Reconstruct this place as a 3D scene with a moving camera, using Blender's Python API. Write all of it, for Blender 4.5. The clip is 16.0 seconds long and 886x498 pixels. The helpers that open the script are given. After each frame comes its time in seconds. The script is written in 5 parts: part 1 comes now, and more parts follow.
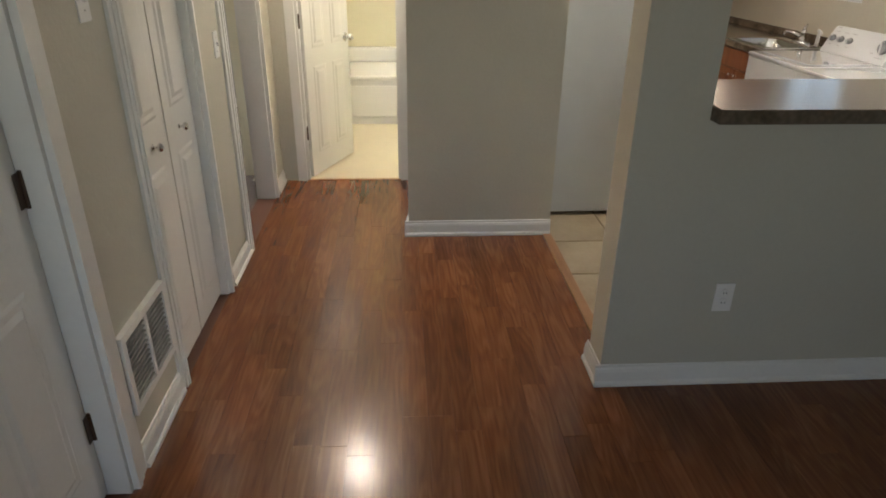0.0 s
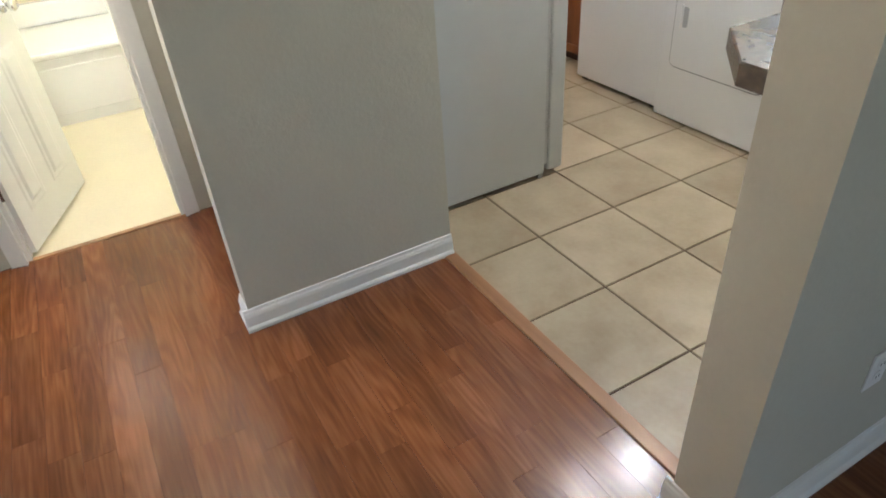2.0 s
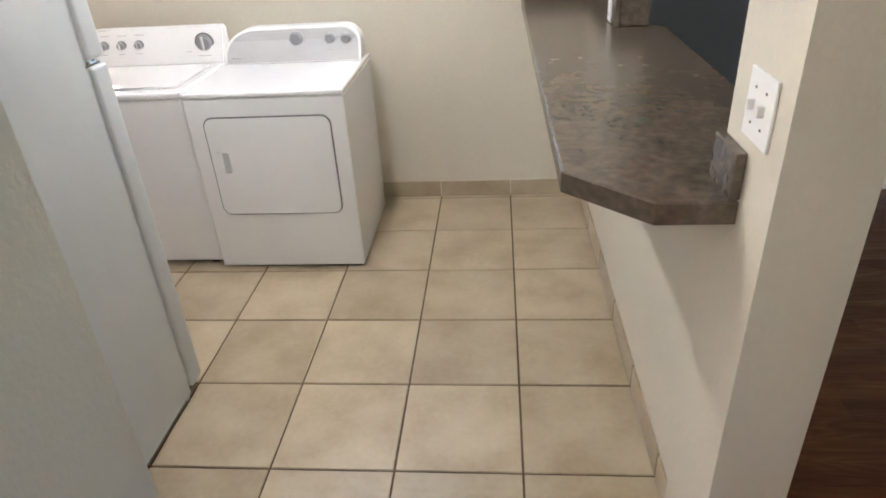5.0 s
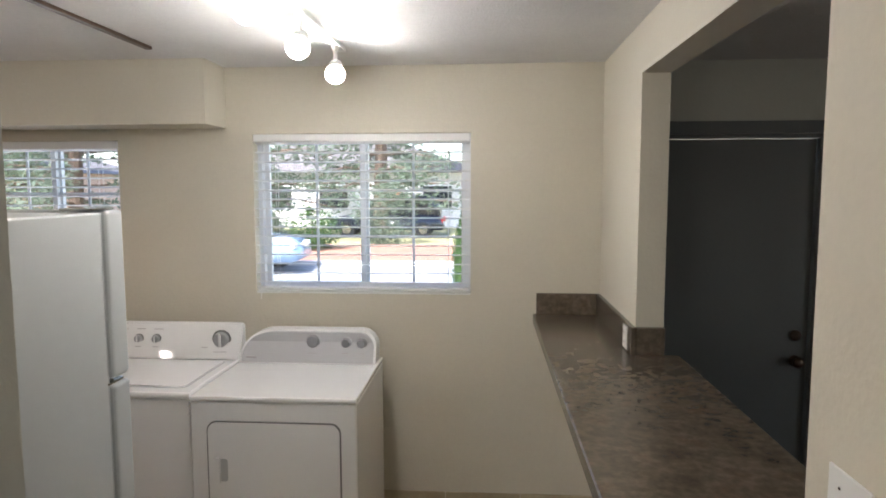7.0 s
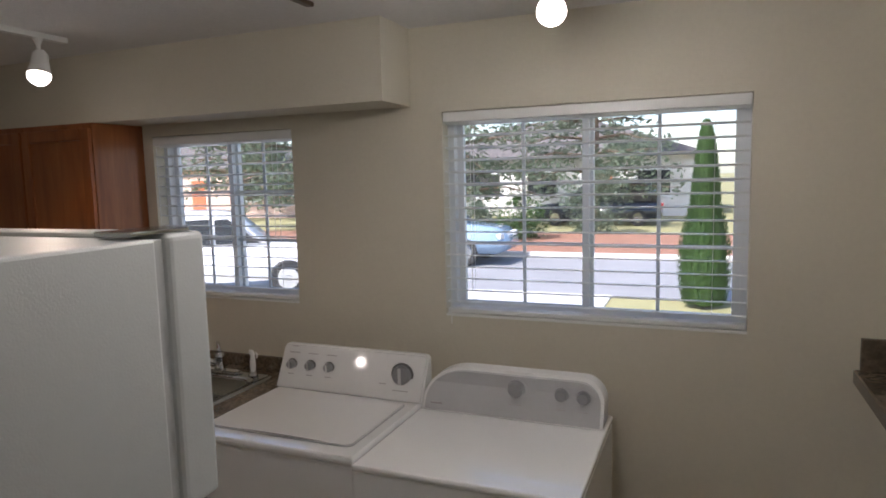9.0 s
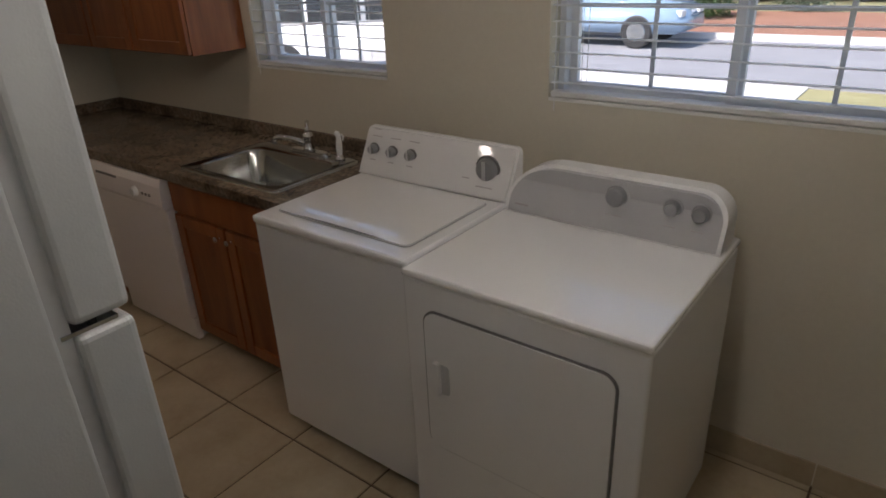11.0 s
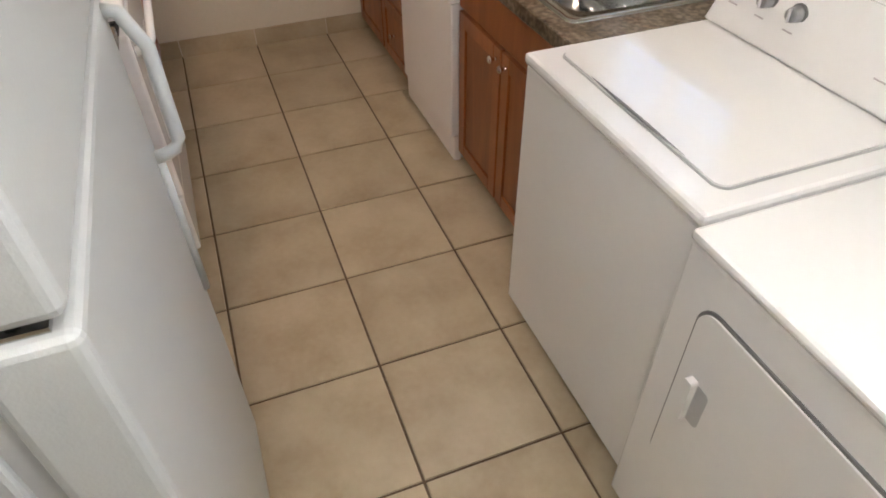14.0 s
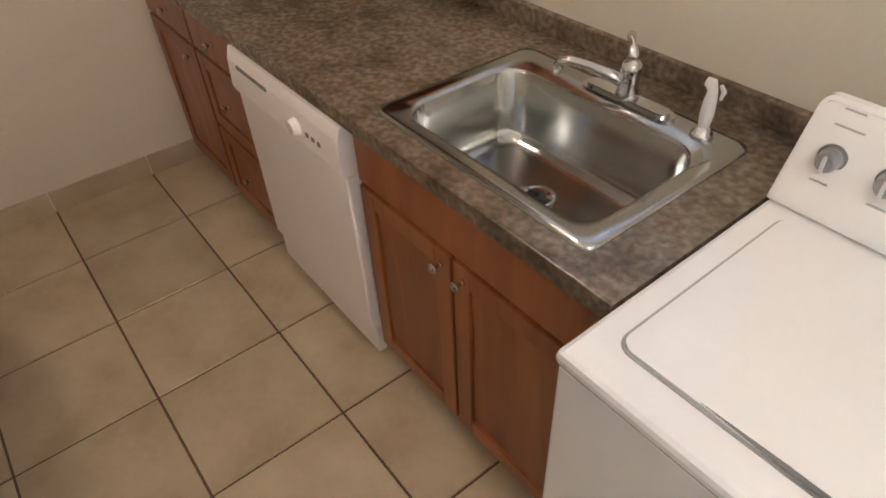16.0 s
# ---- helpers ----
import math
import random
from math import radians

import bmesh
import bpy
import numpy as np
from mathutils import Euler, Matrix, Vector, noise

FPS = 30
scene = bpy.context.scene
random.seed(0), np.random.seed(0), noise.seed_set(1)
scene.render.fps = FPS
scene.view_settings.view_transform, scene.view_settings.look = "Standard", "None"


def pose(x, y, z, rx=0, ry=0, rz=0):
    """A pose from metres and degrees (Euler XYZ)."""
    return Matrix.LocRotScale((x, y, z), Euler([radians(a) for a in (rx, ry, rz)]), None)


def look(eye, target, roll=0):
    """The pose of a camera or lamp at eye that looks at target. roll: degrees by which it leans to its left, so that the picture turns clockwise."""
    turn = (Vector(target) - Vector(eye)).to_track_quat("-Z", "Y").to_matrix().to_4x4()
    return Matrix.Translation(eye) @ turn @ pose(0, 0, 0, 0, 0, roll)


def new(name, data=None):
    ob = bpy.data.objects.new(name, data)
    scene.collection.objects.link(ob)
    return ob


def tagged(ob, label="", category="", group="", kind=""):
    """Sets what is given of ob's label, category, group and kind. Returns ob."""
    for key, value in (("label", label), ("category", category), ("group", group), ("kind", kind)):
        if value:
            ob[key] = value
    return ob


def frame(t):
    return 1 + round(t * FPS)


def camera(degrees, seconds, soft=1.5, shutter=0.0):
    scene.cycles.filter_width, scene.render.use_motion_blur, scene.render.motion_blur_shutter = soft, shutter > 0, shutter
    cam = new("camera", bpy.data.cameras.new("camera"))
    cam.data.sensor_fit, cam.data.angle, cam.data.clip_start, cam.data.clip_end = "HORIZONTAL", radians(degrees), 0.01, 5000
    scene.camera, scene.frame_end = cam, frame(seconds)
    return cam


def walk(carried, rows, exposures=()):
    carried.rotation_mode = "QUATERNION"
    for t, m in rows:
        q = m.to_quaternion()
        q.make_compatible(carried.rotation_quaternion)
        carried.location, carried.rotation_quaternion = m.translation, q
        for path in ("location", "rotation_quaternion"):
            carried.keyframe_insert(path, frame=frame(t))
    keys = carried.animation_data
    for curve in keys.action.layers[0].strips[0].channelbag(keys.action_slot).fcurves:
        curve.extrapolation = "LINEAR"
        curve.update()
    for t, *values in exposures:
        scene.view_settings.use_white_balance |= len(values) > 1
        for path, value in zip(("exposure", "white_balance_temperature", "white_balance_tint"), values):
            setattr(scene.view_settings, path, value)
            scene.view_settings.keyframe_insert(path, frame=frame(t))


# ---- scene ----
cam = camera(69.2, 16.0, soft=1.8)
PATH = [
    (0, (2.134, -2.452, 1.565), (0.331, -2.335, 0.706), 0.7),
    (0.5, (1.729, -2.445, 1.571), (-0.031, -2.329, 0.628), -0.6),
    (1, (1.329, -2.534, 1.558), (-0.375, -2.234, 0.554), -1.3),
    (1.5, (0.953, -2.618, 1.566), (-0.651, -2.095, 0.491), -2.7),
    (2, (0.571, -2.616, 1.536), (-0.888, -1.866, 0.392), -4.6),
    (2.5, (0.223, -2.647, 1.577), (-0.956, -1.611, 0.337), -5.5),
    (3, (-0.064, -2.725, 1.602), (-0.926, -1.428, 0.347), -4.9),
    (3.2, (-0.19, -2.799, 1.587), (-0.918, -1.376, 0.384), -6.8),
    (5.3, (-0.584, -2.615, 1.639), (-0.666, -0.846, 0.709), -1.7),
    (5.5, (-0.656, -2.599, 1.694), (-0.687, -0.8, 0.82), -0.9),
    (6, (-0.614, -2.592, 1.731), (-0.683, -0.696, 1.098), -0.8),
    (6.5, (-0.627, -2.651, 1.775), (-0.71, -0.69, 1.387), -0.9),
    (7, (-0.592, -2.554, 1.765), (-0.732, -0.568, 1.578), -0.1),
    (7.5, (-0.659, -2.407, 1.74), (-0.831, -0.421, 1.585), -0.1),
    (8, (-0.753, -2.076, 1.798), (-1.081, -0.112, 1.61), -1.6),
    (8.5, (-0.773, -1.798, 1.744), (-1.382, 0.101, 1.59), -1.5),
    (8.7, (-0.83, -1.742, 1.788), (-1.503, 0.133, 1.617), -1.4),
    (10.8, (-0.755, -1.178, 1.754), (-1.886, 0.288, 0.997), -2.7),
    (11, (-0.766, -1.158, 1.679), (-1.893, 0.268, 0.844), -2.6),
    (11.5, (-0.797, -1.167, 1.631), (-1.786, 0.144, 0.489), -2.4),
    (12, (-0.813, -1.14, 1.585), (-1.658, -0.032, 0.15), -2.0),
    (12.5, (-0.876, -1.092, 1.568), (-1.678, -0.037, 0.07), -1.4),
    (13, (-0.882, -0.939, 1.5), (-1.962, -0.074, 0.056), 0.2),
    (13.5, (-0.993, -0.723, 1.554), (-2.267, -0.17, 0.115), 0.5),
    (14, (-1.236, -0.649, 1.59), (-2.628, -0.134, 0.25), -0.8),
    (14.5, (-1.451, -0.557, 1.59), (-2.87, -0.094, 0.258), -2.9),
    (15, (-1.716, -0.473, 1.604), (-3.148, 0.036, 0.304), -2.6),
    (15.5, (-1.992, -0.425, 1.579), (-3.273, 0.282, 0.216), -2.4),
    (16, (-2.194, -0.397, 1.605), (-3.403, 0.487, 0.279), -3.1),
]
EXPOSURE = [(0.0, 2.45, 6500, 14), (0.5, 2.68, 6300, 13), (1.0, 2.76, 6200, 13), (2.0, 3.0, 5800, 11), (2.5, 3.1, 5600, 12), (3.0, 3.72, 5600, 14), (5.5, 2.9, 5900, 17), (6.0, 2.65, 6000, 18), (6.5, 2.35, 6100, 17),
            (7.0, 2.13, 6100, 16), (8.0, 1.64, 6200, 19), (8.7, 1.25, 6200, 19), (11.0, 0.9, 6400, 19), (11.5, 1.75, 6400, 18), (12.0, 2.4, 6300, 16), (13.0, 2.62, 6200, 17), (14.0, 2.82, 6200, 16), (15.0, 2.65, 6600, 19), (16.0, 2.72, 6500, 19)]
walk(cam, [(t, look(eye, target, roll)) for t, eye, target, roll in PATH], EXPOSURE)

# ---- world and lights ----
world = bpy.data.worlds.new("world")
scene.world = world
world.use_nodes = True
wn = world.node_tree
sky = wn.nodes.new("ShaderNodeTexSky")
sky.sky_type, sky.sun_disc = "NISHITA", False
sky.sun_elevation, sky.sun_rotation = radians(45), radians(200)
wn.links.new(sky.outputs[0], wn.nodes["Background"].inputs[0])
wn.nodes["Background"].inputs[1].default_value = 0.15


def spot(name, place, aim, watts, color, spread, radius=0.04):
    """A shaded bulb: it throws its light round aim."""
    lamp = bpy.data.lights.new(name, "SPOT")
    lamp.energy, lamp.color, lamp.shadow_soft_size = watts, color, radius
    lamp.spot_size, lamp.spot_blend = radians(spread), 0.35
    ob = new(name, lamp)
    ob.matrix_basis = look(place, Vector(place) + Vector(aim))
    return ob


def sun(strength, elevation, azimuth, angle):
    lamp = bpy.data.lights.new("sun", "SUN")
    lamp.energy, lamp.angle, lamp.color = strength, radians(angle), (1, 0.96, 0.9)
    ob = new("sun", lamp)
    ob.rotation_euler = (radians(90 - elevation), 0, radians(azimuth))
    return ob


def bulb(name, place, watts, color, radius=0.04):
    lamp = bpy.data.lights.new(name, "POINT")
    lamp.energy, lamp.color, lamp.shadow_soft_size = watts, color, radius
    ob = new(name, lamp)
    ob.location = place
    return ob


sun(5.0, 45, -20, 8)
# Fill lamp in an unseen opening, added to lift the dark bedroom.
lamp = bpy.data.lights.new("bedroom_fill_light", "AREA")
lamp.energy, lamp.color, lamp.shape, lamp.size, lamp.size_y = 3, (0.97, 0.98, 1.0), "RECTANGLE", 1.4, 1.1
day = new("bedroom_fill_light", lamp)
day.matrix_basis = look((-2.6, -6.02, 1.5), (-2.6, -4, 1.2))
bulb("bath_bulb", (-3.3, -1.95, 2.05), 7, (1, 0.94, 0.80), 0.08)
bulb("hall_bulb", (-1.88, -2.85, 2.29), 6.3, (1, 0.85, 0.67), 0.06)
# Unseen living room window: added, and placed so its light misses the fridge.
lamp = bpy.data.lights.new("living_window_fill", "AREA")
lamp.energy, lamp.color, lamp.shape, lamp.size, lamp.size_y = 3.0, (0.93, 1.0, 0.97), "RECTANGLE", 1.2, 1.15
day = new("living_window_fill", lamp)
day.matrix_basis = look((4.64, -2.6, 1.48), (0, -1.2, 1.2))

# ---- materials ----


def mat(name, color, rough=0.5, metal=0.0, var=0.06, scale=3.0, fine=60.0, bump=0.0, bump_scale=200.0, coat=0.0, emit=0.0, spec=0.5):
    m = bpy.data.materials.new(name)
    m.use_nodes = True
    nt = m.node_tree
    b = nt.nodes["Principled BSDF"]
    b.inputs["Roughness"].default_value = rough
    b.inputs["Metallic"].default_value = metal
    b.inputs["Coat Weight"].default_value = coat
    b.inputs["Specular IOR Level"].default_value = spec
    co = nt.nodes.new("ShaderNodeTexCoord")
    mixes = None
    total = nt.nodes.new("ShaderNodeMath")
    total.operation = "ADD"
    for n, sc in enumerate((scale, fine)):
        tex = nt.nodes.new("ShaderNodeTexNoise")
        tex.inputs["Scale"].default_value = sc
        tex.inputs["Detail"].default_value = 4
        nt.links.new(co.outputs["Object"], tex.inputs["Vector"])
        nt.links.new(tex.outputs[0], total.inputs[n])
    rng = nt.nodes.new("ShaderNodeMapRange")
    rng.inputs["From Min"].default_value, rng.inputs["From Max"].default_value = 0.6, 1.4
    rng.inputs["To Min"].default_value, rng.inputs["To Max"].default_value = 1 - var, 1 + var
    nt.links.new(total.outputs[0], rng.inputs["Value"])
    mul = nt.nodes.new("ShaderNodeVectorMath")
    mul.operation = "SCALE"
    mul.inputs[0].default_value = color
    nt.links.new(rng.outputs[0], mul.inputs["Scale"])
    nt.links.new(mul.outputs[0], b.inputs["Base Color"])
    if bump:
        tex = nt.nodes.new("ShaderNodeTexNoise")
        tex.inputs["Scale"].default_value = bump_scale
        nt.links.new(co.outputs["Object"], tex.inputs["Vector"])
        bp = nt.nodes.new("ShaderNodeBump")
        bp.inputs["Strength"].default_value, bp.inputs["Distance"].default_value = bump, 0.004
        nt.links.new(tex.outputs[0], bp.inputs["Height"])
        nt.links.new(bp.outputs[0], b.inputs["Normal"])
    if emit:
        b.inputs["Emission Color"].default_value = (*color, 1)
        b.inputs["Emission Strength"].default_value = emit
    return m


KITCHEN_LIGHT, WARM_LIGHT = (0.99, 0.955, 0.865), (1.0, 0.75, 0.53)


def ramp_mat(name, stops, scale, rough, stretch=(1, 1, 1), detail=6.0, distort=0.0, fine=None, bump=0.0, coat=0.0, shift=0.0, tone=0.0, rough_var=0.0, spec=0.5):
    """Mottled or grained stuff: a noise through a colour ramp. fine: (scale, mix) of a second, finer layer; shift moves the pattern from piece to
    piece, and tone makes whole pieces lighter or darker."""
    m = bpy.data.materials.new(name)
    m.use_nodes = True
    nt = m.node_tree
    b = nt.nodes["Principled BSDF"]
    b.inputs["Roughness"].default_value = rough
    b.inputs["Coat Weight"].default_value = coat
    b.inputs["Specular IOR Level"].default_value = spec
    co = nt.nodes.new("ShaderNodeTexCoord")
    mp = nt.nodes.new("ShaderNodeMapping")
    mp.inputs["Scale"].default_value = stretch
    nt.links.new(co.outputs["Object"], mp.inputs["Vector"])
    rand = None
    if shift or tone:
        info, geo, add = nt.nodes.new("ShaderNodeObjectInfo"), nt.nodes.new("ShaderNodeNewGeometry"), nt.nodes.new("ShaderNodeMath")
        add.operation = "ADD"
        nt.links.new(info.outputs["Random"], add.inputs[0])
        nt.links.new(geo.outputs["Random Per Island"], add.inputs[1])
        rand = nt.nodes.new("ShaderNodeMath")
        rand.operation = "FRACT"
        nt.links.new(add.outputs[0], rand.inputs[0])
        mv = nt.nodes.new("ShaderNodeVectorMath")
        mv.operation = "SCALE"
        mv.inputs[0].default_value = (37.0, 19.0, 11.0)
        nt.links.new(rand.outputs[0], mv.inputs["Scale"])
        nt.links.new(mv.outputs[0], mp.inputs["Location"])
    n1 = nt.nodes.new("ShaderNodeTexNoise")
    n1.inputs["Scale"].default_value, n1.inputs["Detail"].default_value, n1.inputs["Distortion"].default_value = scale, detail, distort
    nt.links.new(mp.outputs[0], n1.inputs["Vector"])
    val = n1.outputs[0]
    if fine:
        n2 = nt.nodes.new("ShaderNodeTexNoise")
        n2.inputs["Scale"].default_value, n2.inputs["Detail"].default_value = fine[0], 3
        nt.links.new(mp.outputs[0], n2.inputs["Vector"])
        mx = nt.nodes.new("ShaderNodeMix")
        mx.inputs["Factor"].default_value = fine[1]
        nt.links.new(val, mx.inputs["A"])
        nt.links.new(n2.outputs[0], mx.inputs["B"])
        val = mx.outputs["Result"]
    rp = nt.nodes.new("ShaderNodeValToRGB")
    rp.color_ramp.elements[0].position, rp.color_ramp.elements[0].color = stops[0][0], (*stops[0][1], 1)
    rp.color_ramp.elements[1].position, rp.color_ramp.elements[1].color = stops[-1][0], (*stops[-1][1], 1)
    for p, c in stops[1:-1]:
        rp.color_ramp.elements.new(p).color = (*c, 1)
    nt.links.new(val, rp.inputs[0])
    col = rp.outputs[0]
    if tone:
        mr = nt.nodes.new("ShaderNodeMapRange")
        mr.inputs["To Min"].default_value, mr.inputs["To Max"].default_value = 1 - tone, 1 + tone
        nt.links.new(rand.outputs[0], mr.inputs["Value"])
        sc = nt.nodes.new("ShaderNodeVectorMath")
        sc.operation = "SCALE"
        nt.links.new(col, sc.inputs[0])
        nt.links.new(mr.outputs[0], sc.inputs["Scale"])
        col = sc.outputs[0]
    nt.links.new(col, b.inputs["Base Color"])
    if rough_var:
        rr = nt.nodes.new("ShaderNodeMapRange")
        rr.inputs["To Min"].default_value, rr.inputs["To Max"].default_value = rough - rough_var, rough + rough_var
        nt.links.new(val, rr.inputs["Value"])
        nt.links.new(rr.outputs[0], b.inputs["Roughness"])
    if bump:
        bp = nt.nodes.new("ShaderNodeBump")
        bp.inputs["Strength"].default_value, bp.inputs["Distance"].default_value = bump, 0.003
        nt.links.new(val, bp.inputs["Height"])
        nt.links.new(bp.outputs[0], b.inputs["Normal"])
    return m


def wood_mat(name, dark, mid, light, rough):
    """Printed plank: arched rings and fine streaks along x, and boards of slightly different tone."""
    m = bpy.data.materials.new(name)
    m.use_nodes = True
    nt = m.node_tree
    b = nt.nodes["Principled BSDF"]
    b.inputs["Roughness"].default_value = rough

    def math_node(op, a, c):
        n = nt.nodes.new("ShaderNodeMath")
        n.operation = op
        for k, v in enumerate((a, c)):
            if v is None:
                continue
            if isinstance(v, (int, float)):
                n.inputs[k].default_value = v
            else:
                nt.links.new(v, n.inputs[k])
        return n.outputs[0]

    co, info, geo = (nt.nodes.new("ShaderNode" + k) for k in ("TexCoord", "ObjectInfo", "NewGeometry"))
    rand = math_node("FRACT", math_node("ADD", info.outputs["Random"], geo.outputs["Random Per Island"]), None)
    mv = nt.nodes.new("ShaderNodeVectorMath")
    mv.operation = "SCALE"
    mv.inputs[0].default_value = (37.0, 19.0, 11.0)
    nt.links.new(rand, mv.inputs["Scale"])

    def noise(stretch, detail):
        mp, n = nt.nodes.new("ShaderNodeMapping"), nt.nodes.new("ShaderNodeTexNoise")
        mp.inputs["Scale"].default_value = stretch
        nt.links.new(co.outputs["Object"], mp.inputs["Vector"])
        nt.links.new(mv.outputs[0], mp.inputs["Location"])
        nt.links.new(mp.outputs[0], n.inputs["Vector"])
        n.inputs["Scale"].default_value, n.inputs["Detail"].default_value = 1.0, detail
        return n.outputs[0]

    rings = math_node("SINE", math_node("MULTIPLY", noise((1.3, 9, 1), 1.5), 70.0), None)
    where = noise((1.6, 9, 1), 2.0)
    streak = noise((6, 95, 1), 4.0)
    val = math_node("ADD", math_node("MULTIPLY", math_node("MULTIPLY", rings, where), 0.10), math_node("ADD", math_node("MULTIPLY", streak, 0.42), math_node("MULTIPLY", where, 0.58)))
    rp = nt.nodes.new("ShaderNodeValToRGB")
    e = rp.color_ramp.elements
    e[0].position, e[0].color, e[1].position, e[1].color = 0.33, (*dark, 1), 0.68, (*light, 1)
    e.new(0.5).color = (*mid, 1)
    nt.links.new(val, rp.inputs[0])
    tone = nt.nodes.new("ShaderNodeMapRange")
    tone.inputs["To Min"].default_value, tone.inputs["To Max"].default_value = 0.84, 1.16
    nt.links.new(rand, tone.inputs["Value"])
    sc = nt.nodes.new("ShaderNodeVectorMath")
    sc.operation = "SCALE"
    nt.links.new(rp.outputs[0], sc.inputs[0])
    nt.links.new(tone.outputs[0], sc.inputs["Scale"])
    nt.links.new(sc.outputs[0], b.inputs["Base Color"])
    bp = nt.nodes.new("ShaderNodeBump")
    bp.inputs["Strength"].default_value, bp.inputs["Distance"].default_value = 0.04, 0.002
    nt.links.new(streak, bp.inputs["Height"])
    nt.links.new(bp.outputs[0], b.inputs["Normal"])
    return m


def glass_mat(name, tint, rough=0.0):
    """Thin window glass: it lets light straight through and mirrors a little of it."""
    m = bpy.data.materials.new(name)
    m.use_nodes = True
    nt = m.node_tree
    nt.nodes.remove(nt.nodes["Principled BSDF"])
    tr, gl, mx, fr = (nt.nodes.new("ShaderNode" + k) for k in ("BsdfTransparent", "BsdfGlossy", "MixShader", "LayerWeight"))
    tr.inputs["Color"].default_value = (*tint, 1)
    gl.inputs["Roughness"].default_value = rough
    power, gain = nt.nodes.new("ShaderNodeMath"), nt.nodes.new("ShaderNodeMapRange")
    power.operation = "POWER"
    power.inputs[1].default_value = 5
    gain.inputs["To Min"].default_value, gain.inputs["To Max"].default_value = 0.04, 1.0
    nt.links.new(fr.outputs["Facing"], power.inputs[0])
    nt.links.new(power.outputs[0], gain.inputs["Value"])
    nt.links.new(gain.outputs[0], mx.inputs[0])
    nt.links.new(tr.outputs[0], mx.inputs[1])
    nt.links.new(gl.outputs[0], mx.inputs[2])
    nt.links.new(mx.outputs[0], nt.nodes["Material Output"].inputs["Surface"])
    return m


def foliage_mat(name, color, glow):
    """Leaves: matt green of changing tone, with light coming through from behind."""
    m = mat(name, color, 0.7, var=0.35, scale=0.8, fine=5)
    nt = m.node_tree
    b = nt.nodes["Principled BSDF"]
    tr, mx = nt.nodes.new("ShaderNodeBsdfTranslucent"), nt.nodes.new("ShaderNodeMixShader")
    tr.inputs["Color"].default_value = (*glow, 1)
    mx.inputs[0].default_value = 0.45
    nt.links.new(b.outputs[0], mx.inputs[1])
    nt.links.new(tr.outputs[0], mx.inputs[2])
    nt.links.new(mx.outputs[0], nt.nodes["Material Output"].inputs["Surface"])
    return m


def laminate_mat(name, gain, speck_scale, contrast):
    """Printed slate: olive, grey and rust patches under a fine dark and pale speckle."""
    m = bpy.data.materials.new(name)
    m.use_nodes = True
    nt = m.node_tree
    b = nt.nodes["Principled BSDF"]
    co = nt.nodes.new("ShaderNodeTexCoord")

    def noise(scale, detail, distort=0.0):
        n = nt.nodes.new("ShaderNodeTexNoise")
        n.inputs["Scale"].default_value, n.inputs["Detail"].default_value, n.inputs["Distortion"].default_value = scale, detail, distort
        nt.links.new(co.outputs["Object"], n.inputs["Vector"])
        return n.outputs[0]

    def ramp(val, *stops):
        rp = nt.nodes.new("ShaderNodeValToRGB")
        rp.color_ramp.elements[0].position, rp.color_ramp.elements[0].color = stops[0][0], (*stops[0][1], 1)
        rp.color_ramp.elements[1].position, rp.color_ramp.elements[1].color = stops[-1][0], (*stops[-1][1], 1)
        for p, c in stops[1:-1]:
            rp.color_ramp.elements.new(p).color = (*c, 1)
        nt.links.new(val, rp.inputs[0])
        return rp.outputs[0]

    tones = ((0.32, (0.060, 0.046, 0.031)), (0.44, (0.118, 0.092, 0.063)), (0.56, (0.165, 0.135, 0.100)), (0.68, (0.140, 0.090, 0.058)))
    patch = ramp(noise(8, 8, 0.25), *((p, tuple(gain * (m + contrast * (v - m)) for v, m in zip(c, (0.125, 0.097, 0.068)))) for p, c in tones))
    speck = ramp(noise(speck_scale, 6), *((p, (1 + contrast * v,) * 3) for p, v in ((0.34, -0.45), (0.5, 0.0), (0.66, 0.58))))
    mul = nt.nodes.new("ShaderNodeVectorMath")
    mul.operation = "MULTIPLY"
    nt.links.new(patch, mul.inputs[0])
    nt.links.new(speck, mul.inputs[1])
    nt.links.new(mul.outputs[0], b.inputs["Base Color"])
    b.inputs["Roughness"].default_value = 0.24
    return m


APPLT = mat("polished_white_enamel", (0.86, 0.86, 0.855), 0.06, var=0.01, coat=1.0, spec=0.8)
CREAM = mat("cream_wall_paint", (0.61, 0.57, 0.47), 0.7, bump=0.25, bump_scale=70, var=0.03, spec=0.3)
GREIGE = mat("greige_wall_paint", (0.51, 0.495, 0.42), 0.7, bump=0.25, bump_scale=70, var=0.03, spec=0.3)
BATHP = mat("pale_yellow_bath_paint", (0.78, 0.74, 0.56), 0.6, bump=0.1, bump_scale=90, var=0.03)
BEDP = mat("grey_bedroom_paint", (0.40, 0.39, 0.40), 0.75, var=0.03)
WHITE = mat("white_semigloss_paint", (0.76, 0.76, 0.73), 0.35, var=0.03)
CEIL = mat("popcorn_ceiling", (0.70, 0.69, 0.67), 0.95, bump=1.0, bump_scale=120, var=0.06, spec=0.1)
APPL = mat("white_appliance_enamel", (0.86, 0.86, 0.855), 0.13, var=0.01, bump=0.02, bump_scale=300)
APPLP = mat("almond_white_plastic_panel", (0.82, 0.79, 0.78), 0.3, var=0.015)
# White fridge greyed: the dimness of its side is put into the colour.
FRIDGE = mat("white_pebbled_fridge_paint_greyed", (0.51, 0.53, 0.525), 0.38, var=0.015, bump=0.10, bump_scale=260)
